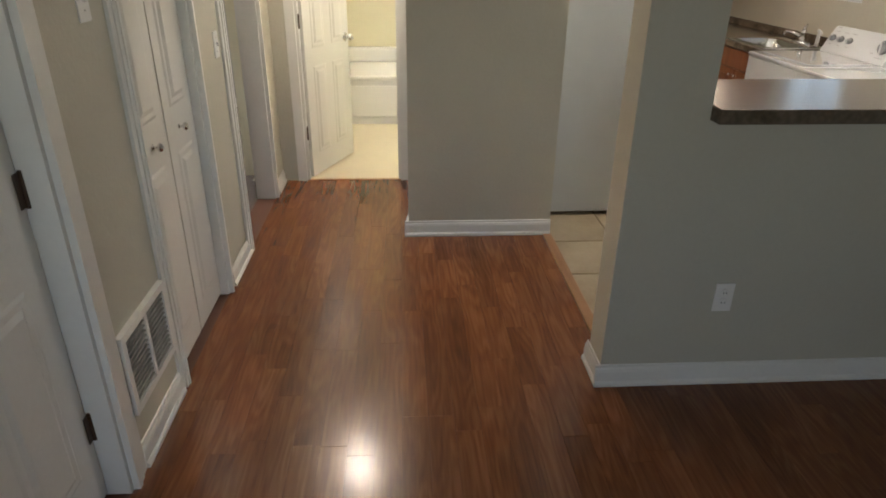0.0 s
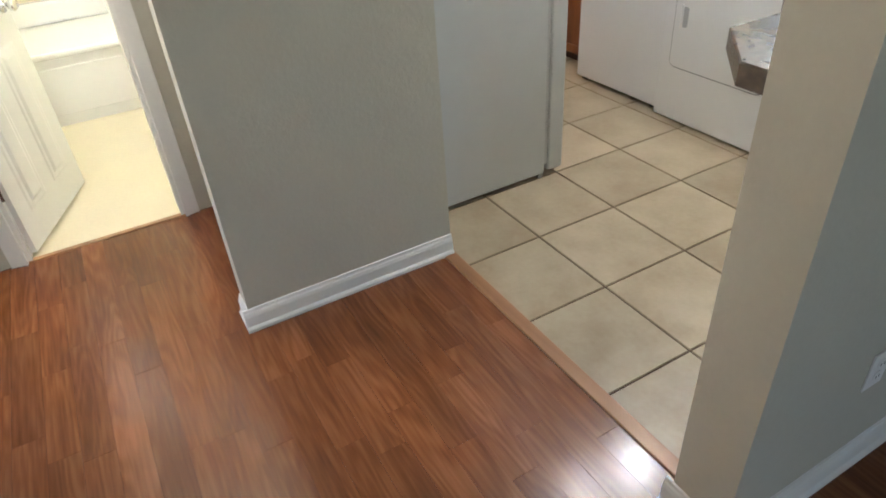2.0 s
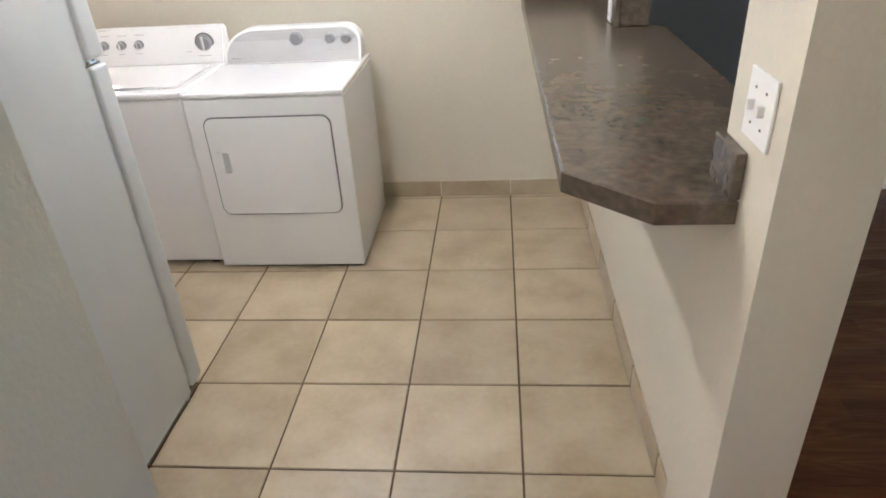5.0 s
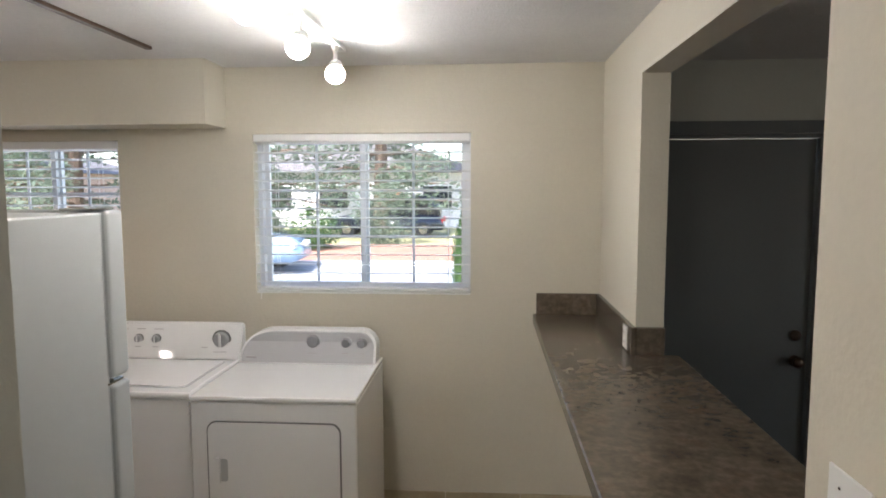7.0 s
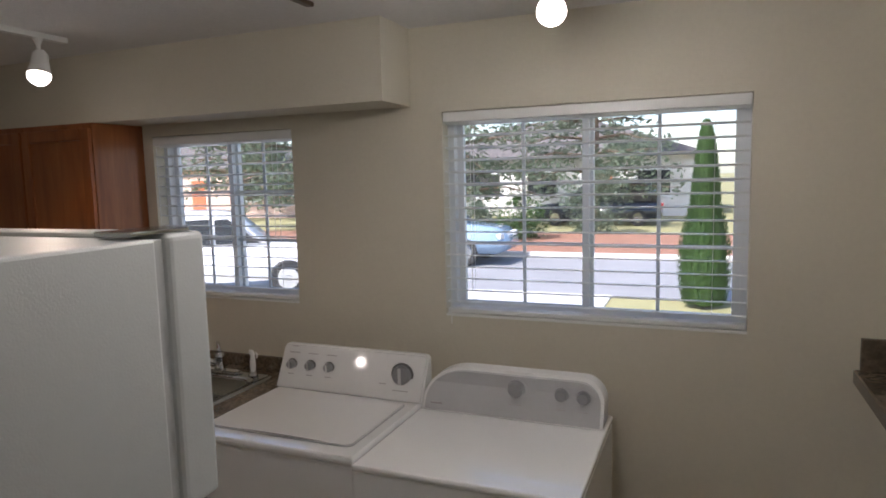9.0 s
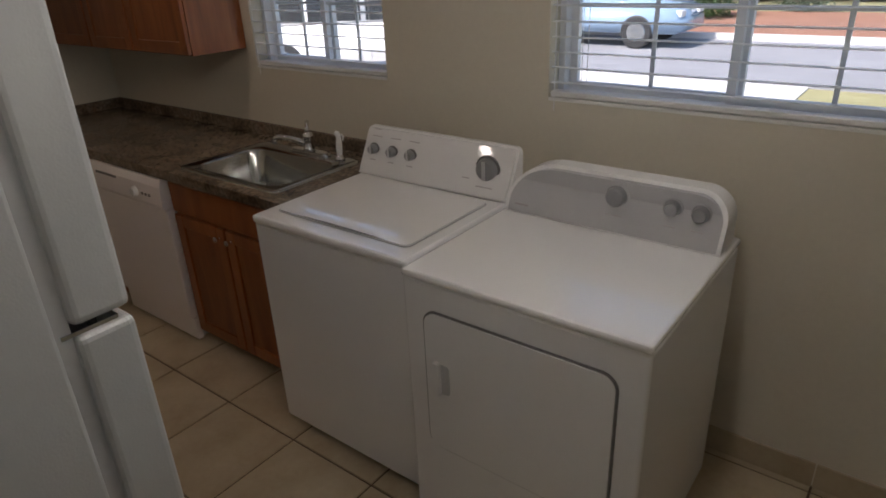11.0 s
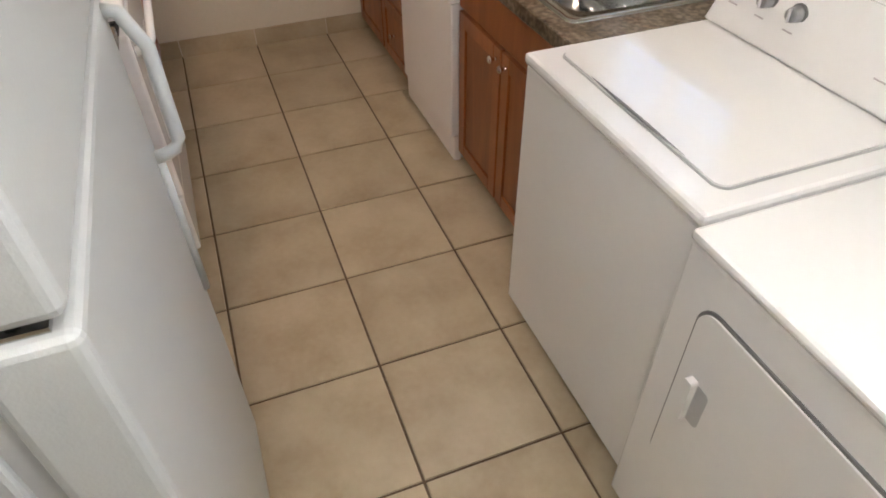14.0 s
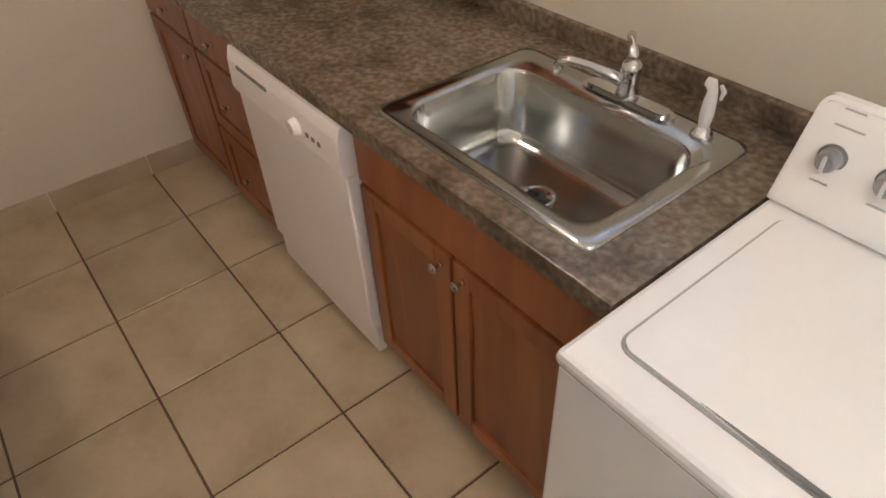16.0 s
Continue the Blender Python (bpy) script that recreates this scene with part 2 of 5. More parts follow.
PLASTIC = mat("white_plastic", (0.78, 0.78, 0.76), 0.4, var=0.02)
VINYLW = mat("white_window_vinyl", (0.78, 0.79, 0.80), 0.4, var=0.02)
SILVER = mat("silver_grey_panel", (0.50, 0.50, 0.51), 0.4, 0.2, var=0.02)
KNOB = mat("satin_silver_knob", (0.34, 0.34, 0.35), 0.3, 0.7, var=0.04)
KNOBW = mat("pale_grey_plastic", (0.66, 0.66, 0.66), 0.35, var=0.03)
# Grey painting the shade in seams and slots; also real dial and button trim.
SEAM = mat("grey_gap_shade_and_trim", (0.16, 0.16, 0.16), 0.6, var=0.05)
# Paler grey that paints the shade of the washer's lid gap.
LIDSEAM = mat("pale_grey_lid_gap_shade", (0.34, 0.35, 0.35), 0.6, var=0.05)
POCKET = mat("grey_pocket", (0.46, 0.47, 0.48), 0.4, var=0.03)
MARK = mat("grey_printed_marks", (0.46, 0.43, 0.44), 0.6)
GASKET = mat("grey_rubber_gasket", (0.46, 0.47, 0.47), 0.7, var=0.06)
BLACK = mat("black_rubber", (0.02, 0.02, 0.02), 0.6, var=0.1)
BRONZE = mat("dark_bronze_metal", (0.10, 0.065, 0.045), 0.4, 0.7, var=0.15)
CHROME = mat("chrome", (0.75, 0.75, 0.76), 0.08, 1.0, var=0.02)
STEEL = mat("brushed_stainless_steel", (0.52, 0.53, 0.515), 0.14, 1.0, var=0.06, scale=4, fine=120, bump=0.03, bump_scale=400)
STEELD = mat("galvanised_tub_side", (0.48, 0.52, 0.55), 0.4, 0.6, var=0.06)
COIL = mat("black_coil", (0.03, 0.028, 0.026), 0.55, 0.3, var=0.2)
DRIP = mat("dark_drip_pan", (0.06, 0.055, 0.05), 0.3, 0.8, var=0.3, scale=20)
# Greyish reflection on the plain white oven door, put into a colour.
OVENSHEEN = mat("pale_oven_door_reflection", (0.68, 0.68, 0.69), 0.10, var=0.02)
HEATGREY = mat("grey_heater_metal", (0.34, 0.35, 0.33), 0.5, 0.3, var=0.08)
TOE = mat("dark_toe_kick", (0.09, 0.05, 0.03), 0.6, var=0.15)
DARKDOOR = mat("dark_grey_door_paint_and_trim_shade", (0.13, 0.132, 0.125), 0.5, var=0.05)
CARPET = mat("brown_carpet", (0.15, 0.125, 0.10), 0.95, var=0.25, fine=200, bump=0.8, bump_scale=300)
VINYL = mat("cream_vinyl_floor", (0.66, 0.60, 0.45), 0.4, var=0.06)
OUTWALL = mat("outside_wall_paint", (0.5, 0.48, 0.44), 0.8)
GROUT = mat("dark_brown_grout", (0.095, 0.062, 0.036), 0.9, var=0.25, fine=90)
TILE = ramp_mat("beige_ceramic_tile", ((0.30, (0.34, 0.265, 0.165)), (0.5, (0.42, 0.345, 0.23)), (0.72, (0.49, 0.415, 0.29))), 4.5, 0.36, detail=8, fine=(45, 0.18), bump=0.08, shift=1, tone=0.10, rough_var=0.08)
WOOD = wood_mat("cherry_laminate_plank", (0.112, 0.037, 0.012), (0.170, 0.058, 0.019), (0.230, 0.088, 0.032), 0.19)
WOODGAP = mat("dark_plank_joint", (0.10, 0.035, 0.014), 0.7)
OAK = ramp_mat("oak_strip_wood", ((0.3, (0.24, 0.11, 0.045)), (0.7, (0.42, 0.22, 0.10))), 8, 0.35, (0.15, 2, 2), 6, 0.6)
LAM = laminate_mat("stone_look_laminate", 1.12, 60, 0.75)
LAMBAR = laminate_mat("brown_slate_laminate", 0.85, 45, 0.45)
CAB = ramp_mat("cherry_cabinet_wood", ((0.3, (0.155, 0.046, 0.013)), (0.5, (0.25, 0.078, 0.022)), (0.7, (0.33, 0.115, 0.036))), 5, 0.34, (2.2, 2.2, 0.22), 7, 0.8, (40, 0.2), 0.03, 0.1, 1, 0.10)
GRASS = ramp_mat("dry_lawn", ((0.3, (0.20, 0.19, 0.08)), (0.7, (0.36, 0.33, 0.17))), 1.2, 0.95, fine=(30, 0.4))
ASPHALT = mat("asphalt", (0.26, 0.26, 0.27), 0.85, var=0.15, scale=0.7)
CONCRETE = mat("pale_concrete", (0.68, 0.66, 0.63), 0.85, var=0.1, scale=0.8)
BARK = mat("reddish_bark_mulch", (0.28, 0.14, 0.09), 0.95, var=0.3, scale=2)
TRUNK = mat("tree_bark", (0.12, 0.085, 0.06), 0.95, var=0.3)
NEEDLE = foliage_mat("conifer_needles", (0.12, 0.155, 0.11), (0.20, 0.26, 0.17))
ARB = foliage_mat("arborvitae_leaves", (0.055, 0.11, 0.03), (0.08, 0.15, 0.04))
BLUECAR = mat("light_blue_car_paint", (0.30, 0.42, 0.55), 0.25, 0.2, var=0.02, coat=0.5)
WHITECAR = mat("white_car_paint", (0.75, 0.75, 0.75), 0.25, var=0.02, coat=0.5)
DARKCAR = mat("dark_car_paint", (0.03, 0.035, 0.05), 0.25, var=0.02, coat=0.5)
CARGLASS = mat("dark_car_glass", (0.03, 0.035, 0.04), 0.08)
REDLIGHT = mat("red_lamp_plastic", (0.4, 0.02, 0.02), 0.3)
HOUSEW = mat("white_house_siding", (0.70, 0.68, 0.65), 0.8, var=0.06)
HOUSEP = mat("pinkish_house_siding", (0.62, 0.45, 0.38), 0.8, var=0.06)
REDDOOR = mat("orange_red_door", (0.45, 0.13, 0.06), 0.6)
ROOF = mat("grey_roof_shingle", (0.12, 0.11, 0.11), 0.9, var=0.2)
GLASS = glass_mat("window_glass", (0.95, 0.96, 0.96))
BULB = mat("lit_bulb_glass", (1.0, 0.90, 0.78), 0.5, emit=10, var=0.0)
SHADE = mat("lit_frosted_shade", (1.0, 0.88, 0.72), 0.5, emit=1.5, var=0.0)

# ---- mesh tools ----


def bx(bm, x0, x1, y0, y1, z0, z1, bevel=0.0, seg=2):
    res = bmesh.ops.create_cube(bm, size=1.0, matrix=Matrix.Translation(((x0 + x1) / 2, (y0 + y1) / 2, (z0 + z1) / 2)) @ Matrix.Diagonal((x1 - x0, y1 - y0, z1 - z0, 1)))
    if bevel:
        edges = list({e for v in res["verts"] for e in v.link_edges})
        bmesh.ops.bevel(bm, geom=edges, offset=bevel, segments=seg, affect="EDGES", profile=0.5)
    return bm


def part(name, bm, material, parent=None, label="", smooth=False):
    me = bpy.data.meshes.new(name)
    bm.to_mesh(me)
    bm.free()
    for m in material if isinstance(material, (list, tuple)) else [material]:
        me.materials.append(m)
    if smooth:
        me.polygons.foreach_set("use_smooth", [True] * len(me.polygons))
    ob = new(name, me)
    if parent:
        ob.parent = parent
    if label:
        ob["label"] = label
    return ob


def boxes(name, material, parent, *dims, bevel=0.0, label=""):
    bm = bmesh.new()
    for d in dims:
        bx(bm, *d, bevel=bevel)
    return part(name, bm, material, parent, label)


def structure(name, material, label, category, *dims, bevel=0.0):
    return tagged(boxes(name, material, None, *dims, bevel=bevel), label, category, kind="structure")


def wall(name, along, a0, a1, b0, b1, z1, holes, mats, rule, label):
    """A wall from a0 to a1 along an axis, b0 to b1 thick, with holes (a0, a1, z0, z1); rule gives a face's material slot from its middle and normal."""
    bm = bmesh.new()
    cuts = sorted({a0, a1, *(h[0] for h in holes), *(h[1] for h in holes)})
    for p, q in zip(cuts, cuts[1:]):
        spans, z = [], 0.0
        for h in sorted((h for h in holes if h[0] <= p and h[1] >= q), key=lambda h: h[2]):
            if h[2] > z:
                spans.append((z, h[2]))
            z = h[3]
        if z < z1:
            spans.append((z, z1))
        for s0, s1 in spans:
            bx(bm, *((p, q, b0, b1) if along == "x" else (b0, b1, p, q)), s0, s1)
    for f in bm.faces:
        f.material_index = rule(f.calc_center_median(), f.normal)
    return tagged(part(name, bm, mats), label, "wall", kind="structure")


# ---- structure ----
H = 2.41
WIN = ((-1.857, -0.685, 1.197, 2.06), (-3.46, -2.61, 1.21, 2.03))
wall("wall_window", "x", -5.05, 4.75, 0.855, 1.0, H, [*WIN, (0.18, 1.105, 0.0, 2.04)], [CREAM, GREIGE, OUTWALL],
     lambda c, n: 2 if n.y > 0.5 else (1 if c.x > 0.1 else 0), "cream painted outside wall with two windows")
wall("wall_stub", "y", -1.70, -1.45, -0.045, 0.11, H, [], [CREAM, GREIGE], lambda c, n: 1 if n.x > 0.5 else 0, "cream wall end beside the bar")
wall("wall_half", "y", -1.45, 0.855, 0.0, 0.11, H, [(-1.45, 0.03, 1.052, 2.21)], [CREAM, GREIGE], lambda c, n: 1 if n.x > 0.5 else 0,
     "half wall with a pass-through between kitchen and living room")
wall("wall_block", "y", -2.43, -1.59, -1.45, -1.35, H, [], [GREIGE], lambda c, n: 0, "greige wall end beside the hall")
wall("wall_kitchen_back", "x", -5.05, -1.45, -1.67, -1.59, H, [], [CREAM], lambda c, n: 0, "cream kitchen wall behind the refrigerator")
wall("wall_kitchen_end", "y", -1.59, 0.855, -5.05, -4.91, H, [], [CREAM], lambda c, n: 0, "cream kitchen end wall")
wall("wall_hall_inner", "x", -2.35, -1.45, -2.33, -2.23, H, [(-2.26, -1.58, 0, 2.05)], [GREIGE], lambda c, n: 0, "greige hall wall with a closet door")
wall("wall_hall", "x", -2.47, 4.6, -3.44, -3.32, H, [(0.575, 1.375, 0, 2.05), (-0.69, 0.03, 0, 2.03), (-2.0, -1.18, 0, 2.05)], [GREIGE], lambda c, n: 0, "greige hall wall with white doors")
wall("wall_bath", "y", -3.32, -2.23, -2.47, -2.35, H, [(-3.15, -2.475, 0, 2.05)], [GREIGE, BATHP], lambda c, n: 1 if n.x < -0.5 else 0, "wall with the bathroom doorway")
# The window in this wall is unseen, added to let light in.
wall("wall_living_end", "y", -3.44, 0.855, 4.6, 4.75, H, [(-3.2, -2.0, 0.9, 2.05)], [GREIGE], lambda c, n: 0, "greige living room wall with an unseen added window")
structure("ceiling", CEIL, "white popcorn textured ceiling", "ceiling", (-5.05, 4.75, -6.2, 1.0, H, H + 0.1))
structure("soffit", CREAM, "cream boxed soffit above the cabinets", "soffit", (-4.91, -2.0, 0.60, 0.855, 2.09, H))
structure("wall_bath_back", BATHP, "pale yellow bathroom wall", "wall", (-4.9, -4.8, -3.6, -1.67, 0, H))
structure("wall_bath_side", BATHP, "pale yellow bathroom wall", "wall", (-4.8, -2.47, -1.75, -1.67, 0, H))
structure("wall_bath_near", BATHP, "pale yellow bathroom wall", "wall", (-4.9, -2.47, -3.62, -3.55, 0, H))
structure("wall_bedroom_end", BEDP, "grey bedroom wall", "wall", (-4.8, -4.7, -6.1, -3.62, 0, H))
# The opening is unseen, added for the bedroom fill lamp.
wall("wall_bedroom_back", "x", -4.7, 1.7, -6.1, -6.0, H, [(-3.3, -1.9, 0.95, 2.05)], [BEDP], lambda c, n: 0, "grey bedroom wall with an unseen opening added for a fill lamp")
structure("wall_bedroom_side", BEDP, "grey bedroom wall", "wall", (1.6, 1.7, -6.0, -3.44, 0, H))
structure("wall_closet", BEDP, "grey closet wall", "wall", (-0.8, 0.1, -4.1, -4.0, 0, H))
structure("floor_bath", VINYL, "cream vinyl bathroom floor", "floor", (-4.8, -2.36, -3.55, -1.75, -0.08, -0.002))
structure("floor_bedroom", CARPET, "brown bedroom carpet", "floor", (-4.7, 1.6, -6.0, -3.44, -0.08, -0.004))
FLOORW = structure("floor_wood", WOODGAP, "cherry wood laminate plank floor", "floor", (-2.36, 4.6, -3.44, -1.60, -0.08, -0.004), (0.0, 4.6, -1.60, 0.855, -0.08, -0.0041))
FLOORT = structure("floor_tile", GROUT, "beige ceramic tile floor with dark grout", "floor", (-4.91, 0.0, -1.60, 0.855, -0.08, -0.005))
structure("threshold_strip", OAK, "oak transition strip between laminate and tile", "threshold", (-1.35, -0.045, -1.632, -1.580, -0.004, 0.007), bevel=0.004)
structure("bath_threshold", OAK, "wooden strip at the bathroom door", "threshold", (-2.372, -2.345, -3.15, -2.475, -0.004, 0.005), bevel=0.002)


def baseboard(along, a0, a1, b, side, back=None):
    """A moulded skirting: a tall flat board with a rounded cap and a shoe at its foot."""
    prof = ((0, 0), (0.022, 0), (0.022, 0.012), (0.014, 0.022), (0.013, 0.062), (0.010, 0.074), (0.006, 0.080), (0.005, 0.090), (0, 0.092))
    bm = bmesh.new()
    ends = []
    for a in (a0, a1):
        ends.append([bm.verts.new((a, b + side * d, z) if along == "x" else (b + side * d, a, z)) for d, z in prof])
    n = len(prof)
    for i in range(n):
        bm.faces.new((ends[0][i], ends[0][(i + 1) % n], ends[1][(i + 1) % n], ends[1][i]))
    bm.faces.new(ends[0]), bm.faces.new(ends[1][::-1])
    bmesh.ops.recalc_face_normals(bm, faces=bm.faces)
    return tagged(part("baseboard", bm, WHITE), "white moulded wooden baseboard", "baseboard", kind="structure")


baseboard("y", -2.452, -1.588, -1.35, 1)
baseboard("x", -1.46, -1.35, -2.43, -1)
baseboard("y", -1.722, 0.855, 0.11, 1)
baseboard("x", -0.067, 0.11, -1.70, -1)
baseboard("x", 0.085, 0.484, -3.32, 1)
baseboard("x", -1.16, -0.755, -3.32, 1)
baseboard("x", -2.33, -2.07, -3.32, 1)
baseboard("x", 1.466, 4.6, -3.32, 1)
baseboard("x", 1.18, 4.6, 0.855, -1)
baseboard("y", -3.32, 0.855, 4.6, -1)
baseboard("y", -6.0, -3.62, -4.7, 1)


def casing(name, along, a0, a1, top, b, side, width=0.065, feet=0.0, material=None):
    """Door trim round an opening: two legs and a head, with a stepped face."""
    bm = bmesh.new()
    for lo, hi, d in ((width * 0.55, width, 0.012), (width * 0.22, width * 0.55, 0.018), (0.0, width * 0.22, 0.023)):
        for x0, x1, z0, z1 in ((a0 - hi, a0 - lo, feet, top + hi), (a1 + lo, a1 + hi, feet, top + hi), (a0 - lo, a1 + lo, top + lo, top + hi)):
            p, q = sorted((b, b + side * d))
            bx(bm, *((x0, x1, p, q) if along == "x" else (p, q, x0, x1)), z0, z1)
    return tagged(part(name, bm, material or WHITE), "door casing, darkened for the shade of the unlit room" if material else "white painted door casing", "door casing", kind="structure")


def jamb(along, a0, a1, top, b0, b1):
    bm = bmesh.new()
    for x0, x1, z0, z1 in ((a0, a0 + 0.018, 0, top), (a1 - 0.018, a1, 0, top), (a0 + 0.018, a1 - 0.018, top - 0.018, top)):
        bx(bm, *((x0, x1, b0, b1) if along == "x" else (b0, b1, x0, x1)), z0, z1)
    return tagged(part("door_jamb", bm, WHITE), "white painted door jamb", "door jamb", kind="structure")


for a in ((0.575, 1.375, 2.05), (-2.0, -1.18, 2.05)):
    casing("trim_hall", "x", *a, -3.32, 1, 0.09 if a[0] > 0 else 0.065)
    jamb("x", *a, -3.442, -3.318)
casing("trim_closet", "x", -0.69, 0.03, 2.03, -3.32, 1, 0.055)
jamb("x", -0.69, 0.03, 2.03, -3.442, -3.318)
casing("trim_bath", "y", -3.15, -2.475, 2.05, -2.35, 1)
jamb("y", -3.15, -2.475, 2.05, -2.472, -2.348)
jamb("x", -2.26, -1.58, 2.05, -2.328, -2.232)
casing("trim_linen", "x", -2.26, -1.58, 2.05, -2.33, -1)
# Front door trim: the shade of the unlit living room is in its colour.
casing("trim_front_door", "x", 0.245, 1.105, 2.04, 0.855, -1, material=DARKDOOR)


# ---- doors ----
def frustum(bm, x0, x1, z0, z1, y, depth, slope):
    """A raised field on a panel: it stands out to y + depth, with sloped sides."""
    base = [bm.verts.new(p) for p in ((x0, y, z0), (x1, y, z0), (x1, y, z1), (x0, y, z1))]
    top = [bm.verts.new(p) for p in ((x0 + slope, y + depth, z0 + slope), (x1 - slope, y + depth, z0 + slope), (x1 - slope, y + depth, z1 - slope), (x0 + slope, y + depth, z1 - slope))]
    for i in range(4):
        bm.faces.new((base[i], base[(i + 1) % 4], top[(i + 1) % 4], top[i]))
    bm.faces.new(top)


def lathe(bm, profile, n=20, axis="z", at=(0, 0, 0)):
    """Turns (radius, height) pairs round an axis."""
    rings = []
    for r, h in profile:
        ring = []
        for i in range(n):
            a = 2 * math.pi * i / n
            p = (r * math.cos(a), r * math.sin(a), h)
            p = p if axis == "z" else ((p[0], p[2], p[1]) if axis == "y" else (p[2], p[0], p[1]))
            ring.append(bm.verts.new(Vector(p) + Vector(at)))
        rings.append(ring)
    for q, r in zip(rings, rings[1:]):
        for i in range(n):
            bm.faces.new((q[i], q[(i + 1) % n], r[(i + 1) % n], r[i]))
    bm.faces.new(rings[0][::-1]), bm.faces.new(rings[-1])
    bmesh.ops.recalc_face_normals(bm, faces=bm.faces)
    return bm


def tube(bm, points, radius, n=10):
    """A round rod that follows points."""
    pts = [Vector(p) for p in points]
    rings = []
    for i, p in enumerate(pts):
        d = (pts[min(i + 1, len(pts) - 1)] - pts[max(i - 1, 0)]).normalized()
        u = d.cross(Vector((0.3, 0.5, 0.81))).normalized()
        v = d.cross(u)
        r = radius[i] if isinstance(radius, (list, tuple)) else radius
        rings.append([bm.verts.new(p + r * (math.cos(2 * math.pi * k / n) * u + math.sin(2 * math.pi * k / n) * v)) for k in range(n)])
    for q, r in zip(rings, rings[1:]):
        for k in range(n):
            bm.faces.new((q[k], q[(k + 1) % n], r[(k + 1) % n], r[k]))
    bm.faces.new(rings[0][::-1]), bm.faces.new(rings[-1])
    bmesh.ops.recalc_face_normals(bm, faces=bm.faces)
    return bm


def thing(name, label, category, place=(0, 0, 0), turn=0.0, group=""):
    ob = new(name)
    ob.matrix_basis = pose(*place, 0, 0, turn)
    return tagged(ob, label, category, group)


def panel_door(name, label, width, height, place, turn, columns, rows, hinge_at=None, knob=None, knob_side=1, material=None, kind="structure", both=True):
    """A moulded panel door: local x from its hinge edge, y through its thickness, z up. rows: (z0, z1) of the panels."""
    material = material or WHITE
    ob = thing(name, label, "door", place, turn)
    bm = bmesh.new()
    t = 0.035
    bx(bm, 0, width, -t / 2, t / 2, 0.008, height, bevel=0.002)
    part("leaf", bm, material, ob)
    gap = 0.10 if columns > 1 else 0.07
    w = (width - gap * (columns + 1)) / columns
    for c in range(columns):
        x0 = gap + c * (w + gap)
        for z0, z1 in rows:
            bm = bmesh.new()
            for s in (1, -1):
                frustum(bm, x0, x0 + w, z0, z1, s * (t / 2 + 0.0005), s * 0.004, 0.012)
                frustum(bm, x0 + 0.03, x0 + w - 0.03, z0 + 0.03, z1 - 0.03, s * (t / 2 + 0.0046), s * 0.007, 0.018)
            bmesh.ops.recalc_face_normals(bm, faces=bm.faces)
            part("panel", bm, material, ob)
    for z in hinge_at or ():
        bm = bmesh.new()
        bx(bm, -0.012, 0.022, t / 2 + 0.0005, t / 2 + 0.004, z, z + 0.09)
        tube(bm, [(-0.004, t / 2 + 0.006, z - 0.004), (-0.004, t / 2 + 0.006, z + 0.094)], 0.006, 8)
        part("hinge", bm, BRONZE, ob, "dark bronze hinge")
    if knob:
        for s in (1, -1) if both else (1,):
            bm = bmesh.new()
            lathe(bm, [(0.032, 0), (0.032, 0.006), (0.012, 0.01), (0.011, 0.03), (0.024, 0.038), (0.028, 0.052), (0.02, 0.064)] if s > 0 else
                  [(0.032, 0), (0.032, -0.006), (0.012, -0.01), (0.011, -0.03), (0.024, -0.038), (0.028, -0.052), (0.02, -0.064)], 16, "y", (knob[0], s * t / 2, knob[1]))
            part("door_knob", bm, CHROME, ob, "satin nickel door knob", smooth=True)
    return ob


SIX = ((0.16, 0.78), (0.90, 1.62), (1.72, 1.94))
panel_door("near_door", "white six-panel hall door, closed", 0.76, 2.02, (0.597, -3.405, 0.005), 0, 2, SIX, (0.22, 0.96, 1.72))
panel_door("bath_door", "white six-panel bathroom door, standing open", 0.66, 2.02, (-2.40, -3.125, 0.005), 158, 2, SIX, None, (0.60, 0.92))
panel_door("linen_door", "white hall closet door, closed", 0.64, 2.02, (-1.60, -2.306, 0.005), 180, 2, SIX, (0.22, 1.72), (0.30, 0.83), both=False)
bath_hinge = thing("jamb_hinges", "dark bronze hinge leaves on the bathroom jamb", "hinge")
for z in (0.30, 1.05):
    bm = bmesh.new()
    bx(bm, -2.41, -2.352, -3.1315, -3.1285, z, z + 0.09)
    tube(bm, [(-2.352, -3.126, z), (-2.352, -3.126, z + 0.09)], 0.006, 8)
    part("hinge_leaf", bm, BRONZE, bath_hinge)

bifold = thing("bifold_door", "white panelled bifold closet door, closed, with two small knobs", "closet door")
for x0, x1, kx in ((-0.668, -0.335, -0.47), (-0.325, 0.008, -0.17)):
    bm = bmesh.new()
    bx(bm, x0, x1, -3.385, -3.355, 0.012, 2.005, bevel=0.002)
    leaf = part("leaf", bm, WHITE, bifold)
    for z0, z1 in ((0.12, 0.80), (0.98, 1.90)):
        bm = bmesh.new()
        frustum(bm, x0 + 0.07, x1 - 0.07, z0, z1, -3.3545, 0.004, 0.012)
        frustum(bm, x0 + 0.10, x1 - 0.10, z0 + 0.03, z1 - 0.03, -3.3504, 0.007, 0.018)
        bmesh.ops.recalc_face_normals(bm, faces=bm.faces)
        part("panel", bm, WHITE, leaf)
    bm = bmesh.new()
    lathe(bm, [(0.012, 0), (0.006, 0.004), (0.006, 0.016), (0.016, 0.022), (0.017, 0.030), (0.010, 0.036)], 14, "y", (kx, -3.355, 0.89))
    part("knob", bm, CHROME, leaf, "small nickel knob", smooth=True)

